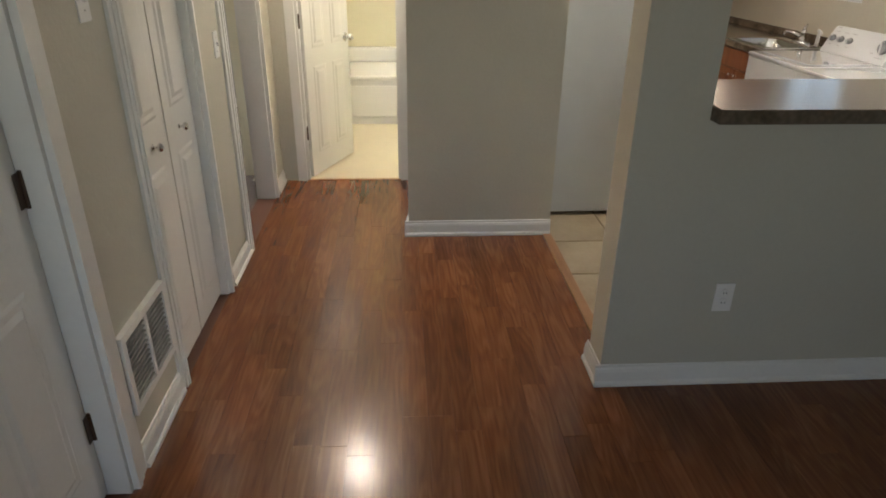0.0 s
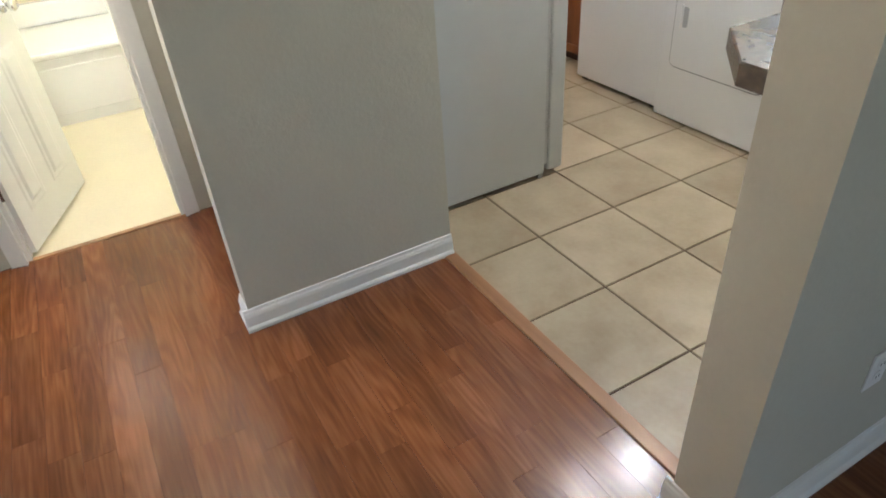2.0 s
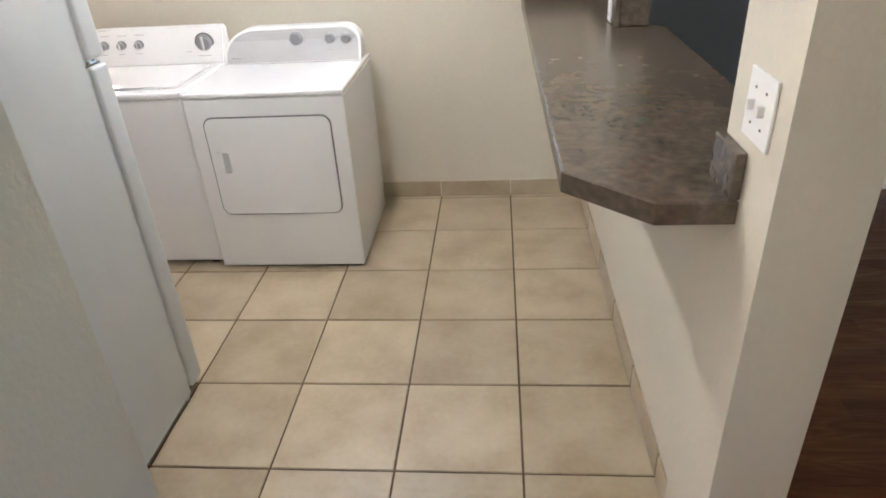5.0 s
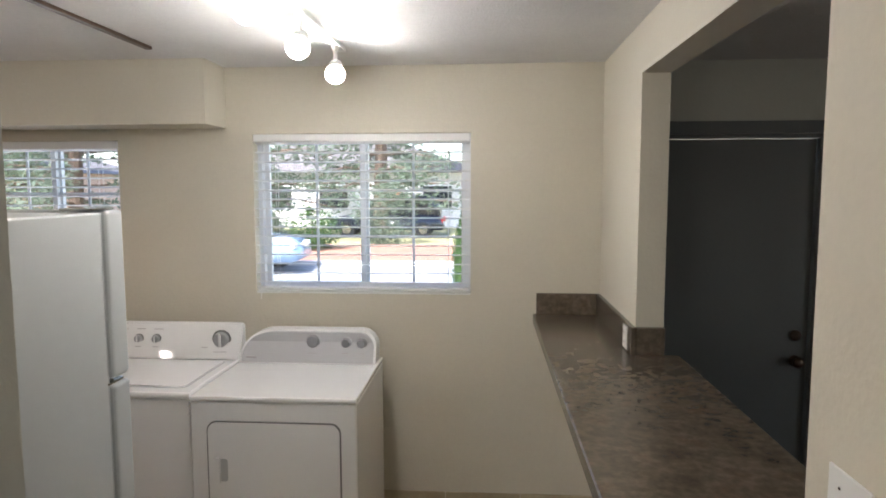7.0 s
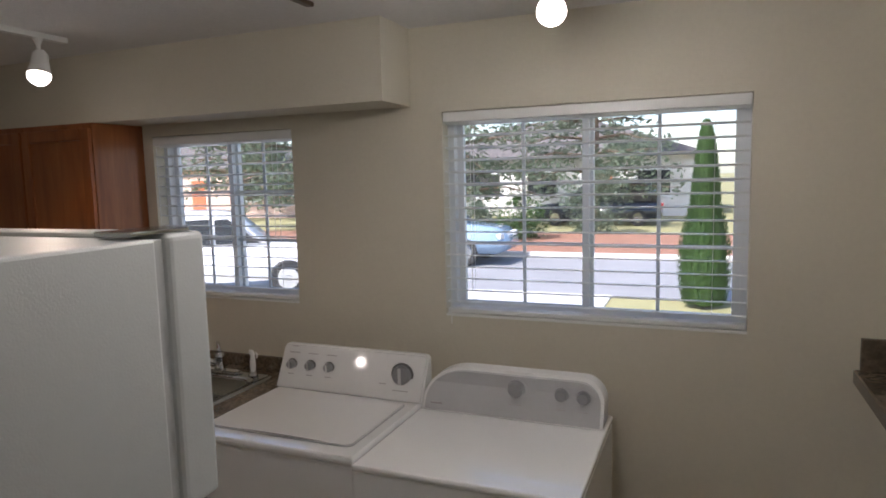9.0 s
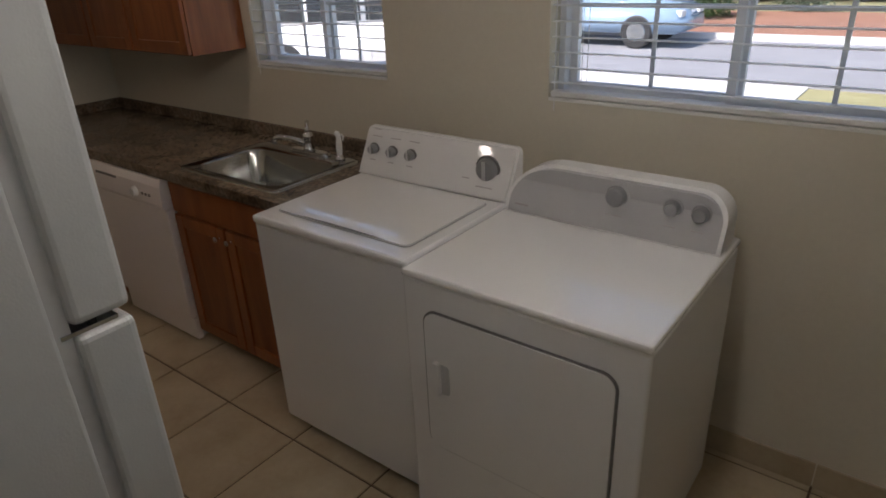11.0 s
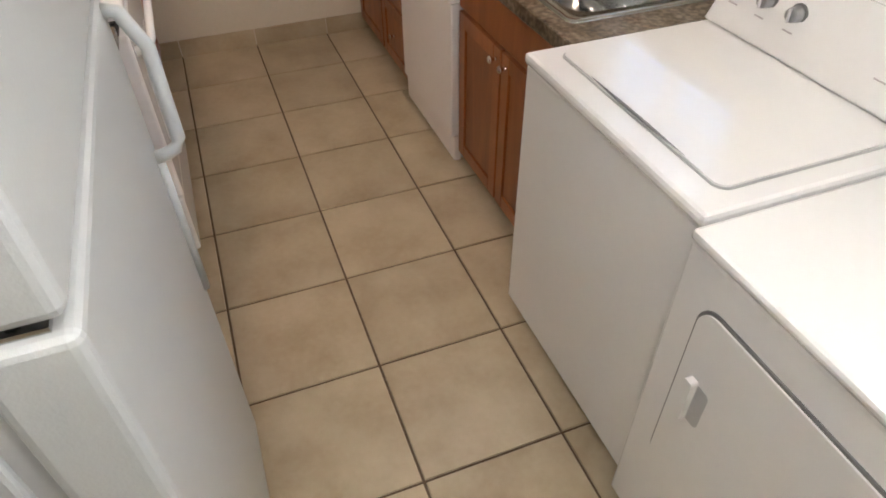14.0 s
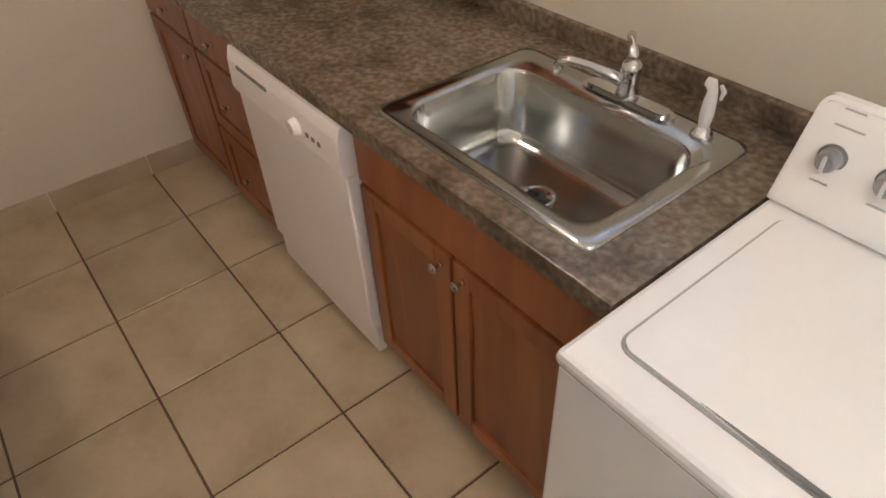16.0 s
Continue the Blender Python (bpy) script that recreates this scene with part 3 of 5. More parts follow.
grille = thing("wall_heater", "white framed wall heater grille, chipped at one corner", "heater")
bm = bmesh.new()
for d in ((0.10, 0.478, 0.468, 0.493), (0.10, 0.478, 0.21, 0.235), (0.10, 0.125, 0.235, 0.468), (0.453, 0.478, 0.235, 0.468), (0.281, 0.297, 0.235, 0.468)):
    bx(bm, d[0], d[1], -3.3195, -3.298, d[2], d[3])
part("frame", bm, WHITE, grille)
for x0, x1 in ((0.125, 0.281), (0.297, 0.453)):
    bm = bmesh.new()
    bx(bm, x0, x1, -3.319, -3.316, 0.235, 0.468)
    part("backing", bm, HEATGREY, grille)
    bm = bmesh.new()
    for k in range(12):
        z = 0.243 + k * 0.0187
        bx(bm, x0, x1, -3.314, -3.303, z, z + 0.006)
    part("louvre", bm, HEATGREY, grille, "grey metal louvres")


def plate(name, label, place, turn, width, height, toggles=0, sockets=0):
    """A wall plate: local y points out of the wall."""
    ob = thing(name, label, "switch" if toggles else "outlet", place, turn)
    bm = bmesh.new()
    bx(bm, -width / 2, width / 2, 0.0005, 0.006, -height / 2, height / 2, bevel=0.002)
    part("plate", bm, PLASTIC, ob)
    for i in range(toggles):
        x = (i - (toggles - 1) / 2) * 0.046
        bm = bmesh.new()
        bx(bm, x - 0.005, x + 0.005, 0.006, 0.018, -0.008, 0.010, bevel=0.002)
        part("toggle", bm, PLASTIC, ob)
        for z in (-0.03, 0.03):
            bm = bmesh.new()
            lathe(bm, [(0.003, 0), (0.0025, 0.0012)], 8, "y", (x, 0.006, z))
            part("screw", bm, CHROME, ob)
    for i in range(sockets):
        z = (i - 0.5) * 0.04
        bm = bmesh.new()
        lathe(bm, [(0.016, 0), (0.016, 0.0018), (0.014, 0.0025)], 16, "y", (0, 0.006, z))
        sock = part("socket", bm, PLASTIC, ob)
        for dx in (-0.006, 0.006):
            bm = bmesh.new()
            bx(bm, dx - 0.001, dx + 0.001, 0.0085, 0.0092, z - 0.004, z + 0.004)
            part("slot", bm, BLACK, sock)
    return ob


plate("light_switch", "white double light switch on the cream wall stub", (-0.045, -1.588, 1.275), 90, 0.115, 0.117, 2)
plate("outlet", "white outlet set in the brown backsplash", (-0.0215, 0.105, 1.155), 90, 0.07, 0.095, 0, 2)
plate("outlet", "white outlet low on the greige half wall", (0.11, -1.27, 0.385), -90, 0.072, 0.118, 0, 2)
plate("light_switch", "white light switch beside the bedroom door", (-1.03, -3.32, 1.13), 0, 0.072, 0.118, 1)
plate("thermostat", "white thermostat plate on the hall wall", (0.22, -3.32, 1.42), 0, 0.07, 0.12, 1)

# front door
door = thing("front_door", "dark grey flush front door, closed", "door")
bm = bmesh.new()
bx(bm, 0.205, 1.08, 0.885, 0.925, 0.01, 2.015, bevel=0.003)
part("leaf", bm, DARKDOOR, door)
for z, r in ((0.995, 0.030), (0.86, 0.028)):
    bm = bmesh.new()
    prof = [(r, 0), (r, -0.008), (0.014, -0.014), (0.014, -0.03), (r * 0.9, -0.04), (r, -0.055), (r * 0.6, -0.066)] if z < 0.9 else [(r, 0), (r, -0.012), (r * 0.8, -0.02), (0.012, -0.022), (0.011, -0.03)]
    lathe(bm, prof, 18, "y", (1.018, 0.885, z))
    part("door_knob" if z < 0.9 else "deadbolt", bm, BRONZE, door, "dark bronze", smooth=True)
# Jamb takes the dark door colour for the shade of the unlit room.
bm = bmesh.new()
for d in ((0.18, 0.20, 0, 2.04), (1.085, 1.105, 0, 2.04), (0.20, 1.085, 2.02, 2.04)):
    bx(bm, d[0], d[1], 0.86, 0.98, d[2], d[3])
tagged(part("front_door_jamb", bm, DARKDOOR), "front door jamb, darkened for the shade of the unlit room", "door jamb", kind="structure")


# ---- windows and blinds ----
def window(name, x0, x1, z0, z1):
    ob = tagged(new(name), "white vinyl sliding window with a muntin grid", "window", kind="structure")
    xm = (x0 + x1) / 2
    bm = bmesh.new()
    for d in ((x0, x0 + 0.024, z0, z1), (x1 - 0.024, x1, z0, z1), (x0 + 0.024, x1 - 0.024, z0, z0 + 0.024), (x0 + 0.024, x1 - 0.024, z1 - 0.024, z1)):
        bx(bm, d[0], d[1], 0.925, 0.995, d[2], d[3])
    part("window_frame", bm, VINYLW, ob)
    for s0, s1, y in ((x0 + 0.024, xm + 0.02, 0.965), (xm - 0.02, x1 - 0.024, 0.935)):
        bm = bmesh.new()
        w = 0.027
        for d in ((s0, s0 + w, z0 + 0.024, z1 - 0.024), (s1 - w, s1, z0 + 0.024, z1 - 0.024), (s0 + w, s1 - w, z0 + 0.024, z0 + 0.024 + w), (s0 + w, s1 - w, z1 - 0.024 - w, z1 - 0.024)):
            bx(bm, d[0], d[1], y, y + 0.025, d[2], d[3])
        sash = part("sash", bm, VINYLW, ob)
        bm = bmesh.new()
        c = (s0 + s1) / 2
        bx(bm, c - 0.007, c + 0.007, y + 0.009, y + 0.016, z0 + 0.051, z1 - 0.051)
        for k in (1, 2):
            z = z0 + 0.051 + (z1 - z0 - 0.102) * k / 3
            bx(bm, s0 + w, c - 0.007, y + 0.009, y + 0.016, z - 0.007, z + 0.007)
            bx(bm, c + 0.007, s1 - w, y + 0.009, y + 0.016, z - 0.007, z + 0.007)
        part("muntin", bm, VINYLW, sash)
        bm = bmesh.new()
        bx(bm, s0 + w, s1 - w, y + 0.004, y + 0.007, z0 + 0.051, z1 - 0.051)
        pane = part("pane", bm, GLASS, sash)
        pane.visible_shadow = False
    bm = bmesh.new()
    bx(bm, x0 + 0.001, x1 - 0.001, 0.852, 0.925, z0 + 0.0005, z0 + 0.012, bevel=0.002)
    part("window_sill", bm, WHITE, ob)


def blind(x0, x1, z0, z1):
    ob = thing("window_blind", "white horizontal slat blind, lowered with open slats", "blind", group="window blinds")
    bm = bmesh.new()
    bx(bm, x0 + 0.004, x1 - 0.004, 0.850, 0.905, z1 - 0.045, z1 - 0.004, bevel=0.003)
    part("headrail", bm, PLASTIC, ob)
    bm = bmesh.new()
    bx(bm, x0 + 0.006, x1 - 0.006, 0.856, 0.900, z0 + 0.016, z0 + 0.034, bevel=0.004)
    part("bottom_rail", bm, PLASTIC, ob)
    n = int((z1 - z0 - 0.10) / 0.046)
    bm = bmesh.new()
    hw, rise = 0.0195, math.tan(radians(8)) * 0.0195
    L, tl = (x1 - x0 - 0.010), 0.0026
    prof = [(-hw, rise), (-hw / 2, rise / 2 + 0.0025), (0, 0.0035), (hw / 2, -rise / 2 + 0.0025), (hw, -rise)]
    rows2 = []
    for dz in (0, -tl):
        rows2.append([[bm.verts.new((x, y, z + dz)) for y, z in prof] for x in (0, L)])
    for q in rows2:
        for i in range(4):
            bm.faces.new((q[0][i], q[0][i + 1], q[1][i + 1], q[1][i]))
    for e in (0, 4):
        bm.faces.new((rows2[0][0][e], rows2[0][1][e], rows2[1][1][e], rows2[1][0][e]))
    bmesh.ops.recalc_face_normals(bm, faces=bm.faces)
    me = bpy.data.meshes.new("slat")
    bm.to_mesh(me)
    bm.free()
    me.materials.append(PLASTIC)
    for k in range(n):
        s = new("slat", me)
        s.parent = ob
        s.location = (x0 + 0.005, 0.880, z0 + 0.06 + k * (z1 - z0 - 0.11) / (n - 1))
    for x in (x0 + 0.12, x1 - 0.12):
        for y in (0.8595, 0.9005):
            bm = bmesh.new()
            tube(bm, [(x, y, z0 + 0.02), (x, y, z1 - 0.02)], 0.0011, 6)
            part("ladder_cord", bm, PLASTIC, ob)
    bm = bmesh.new()
    tube(bm, [(x0 + 0.03, 0.846, z1 - 0.05), (x0 + 0.028, 0.845, z0 - 0.03)], 0.002, 6)
    part("tilt_wand", bm, PLASTIC, ob)


for k, w in enumerate(WIN):
    window("window_%d" % (k + 1), *w)
    blind(*w)
# Pane of the unseen window added to the living room.
bm = bmesh.new()
bx(bm, 4.66, 4.67, -3.2, -2.0, 0.9, 2.05)
pane = tagged(part("window_3", bm, GLASS), "unseen living room window pane, added for light", "window", kind="structure")
pane.visible_shadow = False

# ---- appliances ----


def prism(bm, pts, y_of, back):
    """A shape drawn in x and z, from a leaning front y_of(z) to the plane back."""
    f = [bm.verts.new((x, y_of(z), z)) for x, z in pts]
    b = [bm.verts.new((x, back, z)) for x, z in pts]
    n = len(pts)
    bm.faces.new(f), bm.faces.new(b[::-1])
    for i in range(n):
        bm.faces.new((f[i], f[(i + 1) % n], b[(i + 1) % n], b[i]))
    bmesh.ops.recalc_face_normals(bm, faces=bm.faces)


def slab(bm, pts, z0, z1):
    f = [bm.verts.new((x, y, z1)) for x, y in pts]
    b = [bm.verts.new((x, y, z0)) for x, y in pts]
    n = len(pts)
    bm.faces.new(f), bm.faces.new(b[::-1])
    for i in range(n):
        bm.faces.new((f[i], f[(i + 1) % n], b[(i + 1) % n], b[i]))
    bmesh.ops.recalc_face_normals(bm, faces=bm.faces)


def rounded(x0, x1, z0, z1, radii, n=8):
    """Outline of a box with rounded corners; radii: (rx, rz) at bottom left, bottom right, top right, top left."""
    out = []
    for (cx, cz, sx, sz, a0), (rx, rz) in zip(((x0, z0, 1, 1, 180), (x1, z0, -1, 1, 270), (x1, z1, -1, -1, 0), (x0, z1, 1, -1, 90)), radii):
        for i in range(n + 1):
            a = radians(a0 + 90 * i / n)
            out.append((cx + sx * rx + rx * math.cos(a), cz + sz * rz + rz * math.sin(a)))
    return out


def dial(parent, x, z, r, y, name="knob", pointer=True):
    bm = bmesh.new()
    lathe(bm, [(r * 1.12, 0.002), (r * 1.12, -0.004), (r, -0.006), (r * 0.92, -0.024), (r * 0.8, -0.028)], 24, "y", (x, y, z))
    k = part(name, bm, KNOB, parent, "silver and grey control knob", smooth=False)
    bm = bmesh.new()
    lathe(bm, [(r * 1.24, 0.003), (r * 1.24, -0.003), (r * 1.18, -0.0045)], 24, "y", (x, y, z))
    part("skirt", bm, SEAM if pointer else SILVER, k)
    if pointer:
        bm = bmesh.new()
        bx(bm, x - r * 0.16, x + r * 0.16, y - 0.034, y - 0.0275, z - r * 0.85, z + r * 0.85, bevel=0.002)
        part("grip", bm, KNOBW, k)


def ring_groove(bm, outer, inner, y):
    o = [bm.verts.new((x, y, z)) for x, z in outer]
    i = [bm.verts.new((x, y, z)) for x, z in inner]
    n = len(o)
    for k in range(n):
        bm.faces.new((o[k], o[(k + 1) % n], i[(k + 1) % n], i[k]))


dryer = thing("dryer", "white front-loading clothes dryer with grey arched console", "dryer")
X0, X1 = -1.862, -1.140
boxes("body", APPL, dryer, (X0, X1, 0.036, 0.72, 0.012, 0.862), bevel=0.008)
boxes("top", APPLT, dryer, (X0 - 0.002, X1 + 0.002, 0.031, 0.73, 0.8625, 0.886), bevel=0.009)
# Solid ring round the door, grey in place of the gap's shade.
bm = bmesh.new()
o = rounded(-1.790, -1.207, 0.300, 0.780, [(0.045, 0.045)] * 4)
i_ = rounded(-1.784, -1.213, 0.306, 0.774, [(0.040, 0.040)] * 4)
prism(bm, o, lambda z: 0.0315, 0.0355)
seam_shade = part("door_seam_shade", bm, SEAM, dryer, "grey ring painted as shade around the door")
bm = bmesh.new()
prism(bm, i_, lambda z: 0.027, 0.0310)
ddoor = part("door", bm, APPL, dryer, "white dryer door")
# Handle pocket drawn as a flat grey plate on the door face.
bm = bmesh.new()
prism(bm, rounded(-1.738, -1.700, 0.515, 0.615, [(0.012, 0.012)] * 4), lambda z: 0.0255, 0.0268)
part("handle_pocket", bm, POCKET, ddoor, "flat grey plate for the handle pocket")
bm = bmesh.new()
prism(bm, rounded(-1.752, -1.730, 0.510, 0.622, [(0.006, 0.006)] * 4), lambda z: 0.010, 0.0265)
part("handle", bm, APPL, ddoor)
boxes("foot", BLACK, dryer, (X0 + 0.03, X0 + 0.07, 0.08, 0.12, 0.0, 0.012))
boxes("foot", BLACK, dryer, (X1 - 0.07, X1 - 0.03, 0.08, 0.12, 0.0, 0.012))
boxes("foot", BLACK, dryer, (X0 + 0.03, X0 + 0.07, 0.62, 0.66, 0.0, 0.012))
boxes("foot", BLACK, dryer, (X1 - 0.07, X1 - 0.03, 0.62, 0.66, 0.0, 0.012))
lean = lambda z: 0.560 + (z - 0.886) * 0.42
bm = bmesh.new()
prism(bm, rounded(-1.850, -1.152, 0.887, 1.050, [(0.004, 0.004), (0.004, 0.004), (0.085, 0.085), (0.17, 0.125)], 10), lean, 0.69)
cons = part("console", bm, APPL, dryer)
bm = bmesh.new()
prism(bm, rounded(-1.838, -1.164, 0.892, 1.040, [(0.004, 0.004), (0.004, 0.004), (0.078, 0.078), (0.16, 0.115)], 10), lambda z: lean(z) - 0.004, 0.60)
face = part("control_face", bm, SILVER, cons, "silver grey control panel")
for x, z, r in ((-1.475, 0.994, 0.031), (-1.305, 0.990, 0.023), (-1.225, 0.988, 0.023)):
    dial(cons, x, z, r, lean(z) - 0.006, pointer=False)
bm = bmesh.new()
bx(bm, -1.815, -1.765, lean(0.915) - 0.0055, lean(0.915) - 0.003, 0.911, 0.919)
for x, w in ((-1.475, 0.05), (-1.305, 0.035), (-1.225, 0.035)):
    bx(bm, x - w / 2, x + w / 2, lean(0.938) - 0.0055, lean(0.938) - 0.003, 0.937, 0.940)
tagged(part("lettering", bm, MARK, cons, "small unreadable marks"), kind="stuff")

washer = thing("washer", "white top-loading washing machine with slanted console", "washing machine")
X0, X1 = -2.574, -1.880
boxes("body", APPL, washer, (X0, X1, 0.076, 0.72, 0.022, 0.855), bevel=0.008)
# Dark sheet under the body, painted in for the shade beneath the washer.
boxes("base_shade", SEAM, washer, (X0 + 0.012, X1 - 0.012, 0.10, 0.70, 0.012, 0.022))
for fx in (X0 + 0.03, X1 - 0.07):
    for fy in (0.10, 0.62):
        boxes("foot", BLACK, washer, (fx, fx + 0.04, fy, fy + 0.04, 0.0, 0.012))
boxes("top", APPLT, washer, (X0 - 0.003, X1 + 0.003, 0.068, 0.73, 0.8555, 0.886), bevel=0.011)


# Lid gap drawn as a solid grey slab, its shade in the colour.
bm = bmesh.new()
slab(bm, rounded(-2.530, -1.925, 0.138, 0.582, [(0.03, 0.03)] * 4), 0.8865, 0.8878)
part("lid_seam_shade", bm, LIDSEAM, washer, "thin grey edge painted as the shade of the lid gap")
bm = bmesh.new()
slab(bm, rounded(-2.524, -1.931, 0.143, 0.578, [(0.026, 0.026)] * 4), 0.888, 0.8925)
lid = part("lid", bm, APPLT, washer, "white washer lid, closed")
# Finger recess drawn flat, with its shade as a dark slab.
bm = bmesh.new()
slab(bm, [(-2.39, 0.145), (-2.27, 0.1395), (-2.16, 0.1395), (-2.04, 0.145), (-2.16, 0.1485), (-2.27, 0.1485)], 0.8930, 0.8938)
part("finger_slot_shade", bm, SEAM, lid, "finger slot at the lid's edge, its shade painted dark")
leanw = lambda z: 0.600 + (z - 0.886) * 0.50
bm = bmesh.new()
prism(bm, rounded(-2.580, -1.872, 0.887, 1.064, [(0.004, 0.004), (0.004, 0.004), (0.022, 0.022), (0.022, 0.022)], 6), leanw, 0.72)
bmesh.ops.bevel(bm, geom=[e for e in bm.edges if e.calc_face_angle(0) > 0.9], offset=0.008, segments=2, affect="EDGES")
cons = part("console", bm, APPLT, washer)
for x, r in ((-2.515, 0.019), (-2.420, 0.019), (-2.325, 0.019), (-1.975, 0.040)):
    dial(cons, x, 0.985, r, leanw(0.985) - 0.002)
bm = bmesh.new()
for x, w, z in ((-2.515, 0.05, 1.03), (-2.42, 0.05, 1.03), (-2.325, 0.05, 1.03), (-2.515, 0.03, 0.945), (-2.42, 0.03, 0.945), (-2.325, 0.03, 0.945), (-2.52, 0.035, 1.055), (-1.975, 0.07, 0.925), (-2.06, 0.03, 0.945)):
    bx(bm, x - w / 2, x + w / 2, leanw(z) - 0.0016, leanw(z) + 0.002, z - 0.0015, z + 0.0015)
tagged(part("lettering", bm, MARK, cons, "small unreadable marks"), kind="stuff")

fridge = thing("refrigerator", "white top-freezer refrigerator with white bar handles", "refrigerator")
X0, X1 = -2.375, -1.628
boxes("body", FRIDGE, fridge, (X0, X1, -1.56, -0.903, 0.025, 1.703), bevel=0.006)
boxes("gasket", GASKET, fridge, (X0 + 0.012, X1 - 0.012, -0.903, -0.880, 0.065, 1.70))
boxes("grille", GASKET, fridge, (X0 + 0.01, X1 - 0.01, -0.93, -0.905, 0.0, 0.025))
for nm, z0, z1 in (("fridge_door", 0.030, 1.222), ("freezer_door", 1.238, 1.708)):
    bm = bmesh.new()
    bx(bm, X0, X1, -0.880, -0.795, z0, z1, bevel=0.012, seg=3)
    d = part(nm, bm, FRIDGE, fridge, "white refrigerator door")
    bm = bmesh.new()
    x = X0 + 0.035
    if nm == "fridge_door":
        spans, strip = (0.925, 1.215), (0.60, 0.925)
    else:
        spans, strip = (1.245, 1.52), (1.52, 1.66)
    lo, hi = spans
    up = nm != "fridge_door"
    ends = [(-0.797, lo + 0.010), (-0.775, lo + 0.014), (-0.758, lo + (0.055 if up else 0.022)), (-0.748, lo + (0.075 if up else 0.040)),
            (-0.748, hi - (0.040 if up else 0.075)), (-0.758, hi - (0.022 if up else 0.055)), (-0.775, hi - 0.014), (-0.797, hi - 0.010)]
    tube(bm, [(x, y, z) for y, z in ends], 0.0125, 12)
    slab(bm, [(x - 0.013, -0.7955), (x + 0.013, -0.7955), (x + 0.009, -0.783), (x - 0.009, -0.783)], *strip)
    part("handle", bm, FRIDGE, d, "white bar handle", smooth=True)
bm = bmesh.new()
bx(bm, X1 - 0.09, X1 - 0.01, -0.895, -0.815, 1.2225, 1.2285)
tube(bm, [(X1 - 0.03, -0.845, 1.2285), (X1 - 0.03, -0.845, 1.2375)], 0.007, 8)
part("middle_hinge", bm, STEEL, fridge, "steel middle hinge")
bm = bmesh.new()
bx(bm, X1 - 0.09, X1 - 0.01, -0.94, -0.82, 1.7085, 1.716, bevel=0.002)
part("top_hinge", bm, STEEL, fridge, "steel top hinge")


# ---- cabinets ----
def shaker(parent, name, x0, x1, z0, z1, y, s, knob=None):
    """A framed door or drawer front facing along s on y: rails, stiles and a recessed field."""
    bm = bmesh.new()
    t, w = 0.019, 0.055 if z1 - z0 > 0.25 else 0.0
    lo, hi = sorted((y, y + s * t))
    if w:
        for d in ((x0, x0 + w, z0, z1), (x1 - w, x1, z0, z1), (x0 + w, x1 - w, z0, z0 + w), (x0 + w, x1 - w, z1 - w, z1)):
            bx(bm, d[0], d[1], lo, hi, d[2], d[3], bevel=0.002, seg=1)
        f = part(name, bm, CAB, parent)
        bm = bmesh.new()
        m0, m1 = sorted((y + s * 0.002, y + s * 0.010))
        bx(bm, x0 + w - 0.003, x1 - w + 0.003, m0, m1, z0 + w - 0.003, z1 - w + 0.003)
        part("panel", bm, CAB, f)
    else:
        bx(bm, x0, x1, lo, hi, z0, z1, bevel=0.004)
        f = part(name, bm, CAB, parent)
    if knob:
        bm = bmesh.new()
        lathe(bm, [(0.009, 0), (0.005, s * 0.004), (0.005, s * 0.014), (0.013, s * 0.019), (0.014, s * 0.025), (0.008, s * 0.030)], 14, "y", (knob[0], y + s * t, knob[1]))
        part("knob", bm, CHROME, f, "round chrome knob", smooth=True)
    return f


def carcass(name, label, x0, x1, y0, y1, s, z0=0.10, z1=0.838, toe=True):
    ob = thing(name, label, "cabinet")
    boxes("body", CAB, ob, (x0, x1, y0, y1, z0, z1))
    if toe:
        f = (y0 + 0.05, y1) if s < 0 else (y0, y1 - 0.05)
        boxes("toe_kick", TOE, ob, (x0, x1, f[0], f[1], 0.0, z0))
    return ob


c = thing("sink_cabinet", "cherry wood sink base cabinet with two doors", "cabinet")
boxes("body", CAB, c, (-3.376, -2.592, 0.236, 0.850, 0.10, 0.66), (-3.376, -2.592, 0.236, 0.252, 0.66, 0.838), (-3.376, -3.358, 0.252, 0.850, 0.66, 0.838), (-2.610, -2.592, 0.252, 0.850, 0.66, 0.838))
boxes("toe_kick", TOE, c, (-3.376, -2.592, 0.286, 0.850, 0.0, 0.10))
shaker(c, "false_front", -3.370, -2.600, 0.690, 0.826, 0.2355, -1)
shaker(c, "door", -3.370, -3.012, 0.075, 0.675, 0.2355, -1, (-3.045, 0.632))
shaker(c, "door", -3.002, -2.600, 0.075, 0.675, 0.2355, -1, (-2.968, 0.632))
c = carcass("drawer_cabinet", "cherry wood base cabinet with three drawers", -4.440, -4.025, 0.236, 0.850, -1)
for z0, z1 in ((0.075, 0.375), (0.390, 0.675), (0.690, 0.826)):
    shaker(c, "drawer", -4.433, -4.033, z0, z1, 0.2355, -1, (-4.233, (z0 + z1) / 2))
c = carcass("corner_cabinet", "cherry wood base cabinet with a drawer above a door", -4.908, -4.444, 0.236, 0.850, -1)
shaker(c, "drawer", -4.900, -4.450, 0.690, 0.826, 0.2355, -1, (-4.645, 0.758))
shaker(c, "door", -4.900, -4.450, 0.075, 0.675, 0.2355, -1, (-4.50, 0.63))
c = carcass("stove_side_cabinet", "cherry wood base cabinet beside the stove", -3.148, -2.372, -1.585, -0.938, 1)
shaker(c, "drawer", -3.140, -2.570, 0.690, 0.826, -0.9375, 1, (-2.855, 0.755))
shaker(c, "door", -3.140, -2.860, 0.075, 0.675, -0.9375, 1, (-2.90, 0.615))
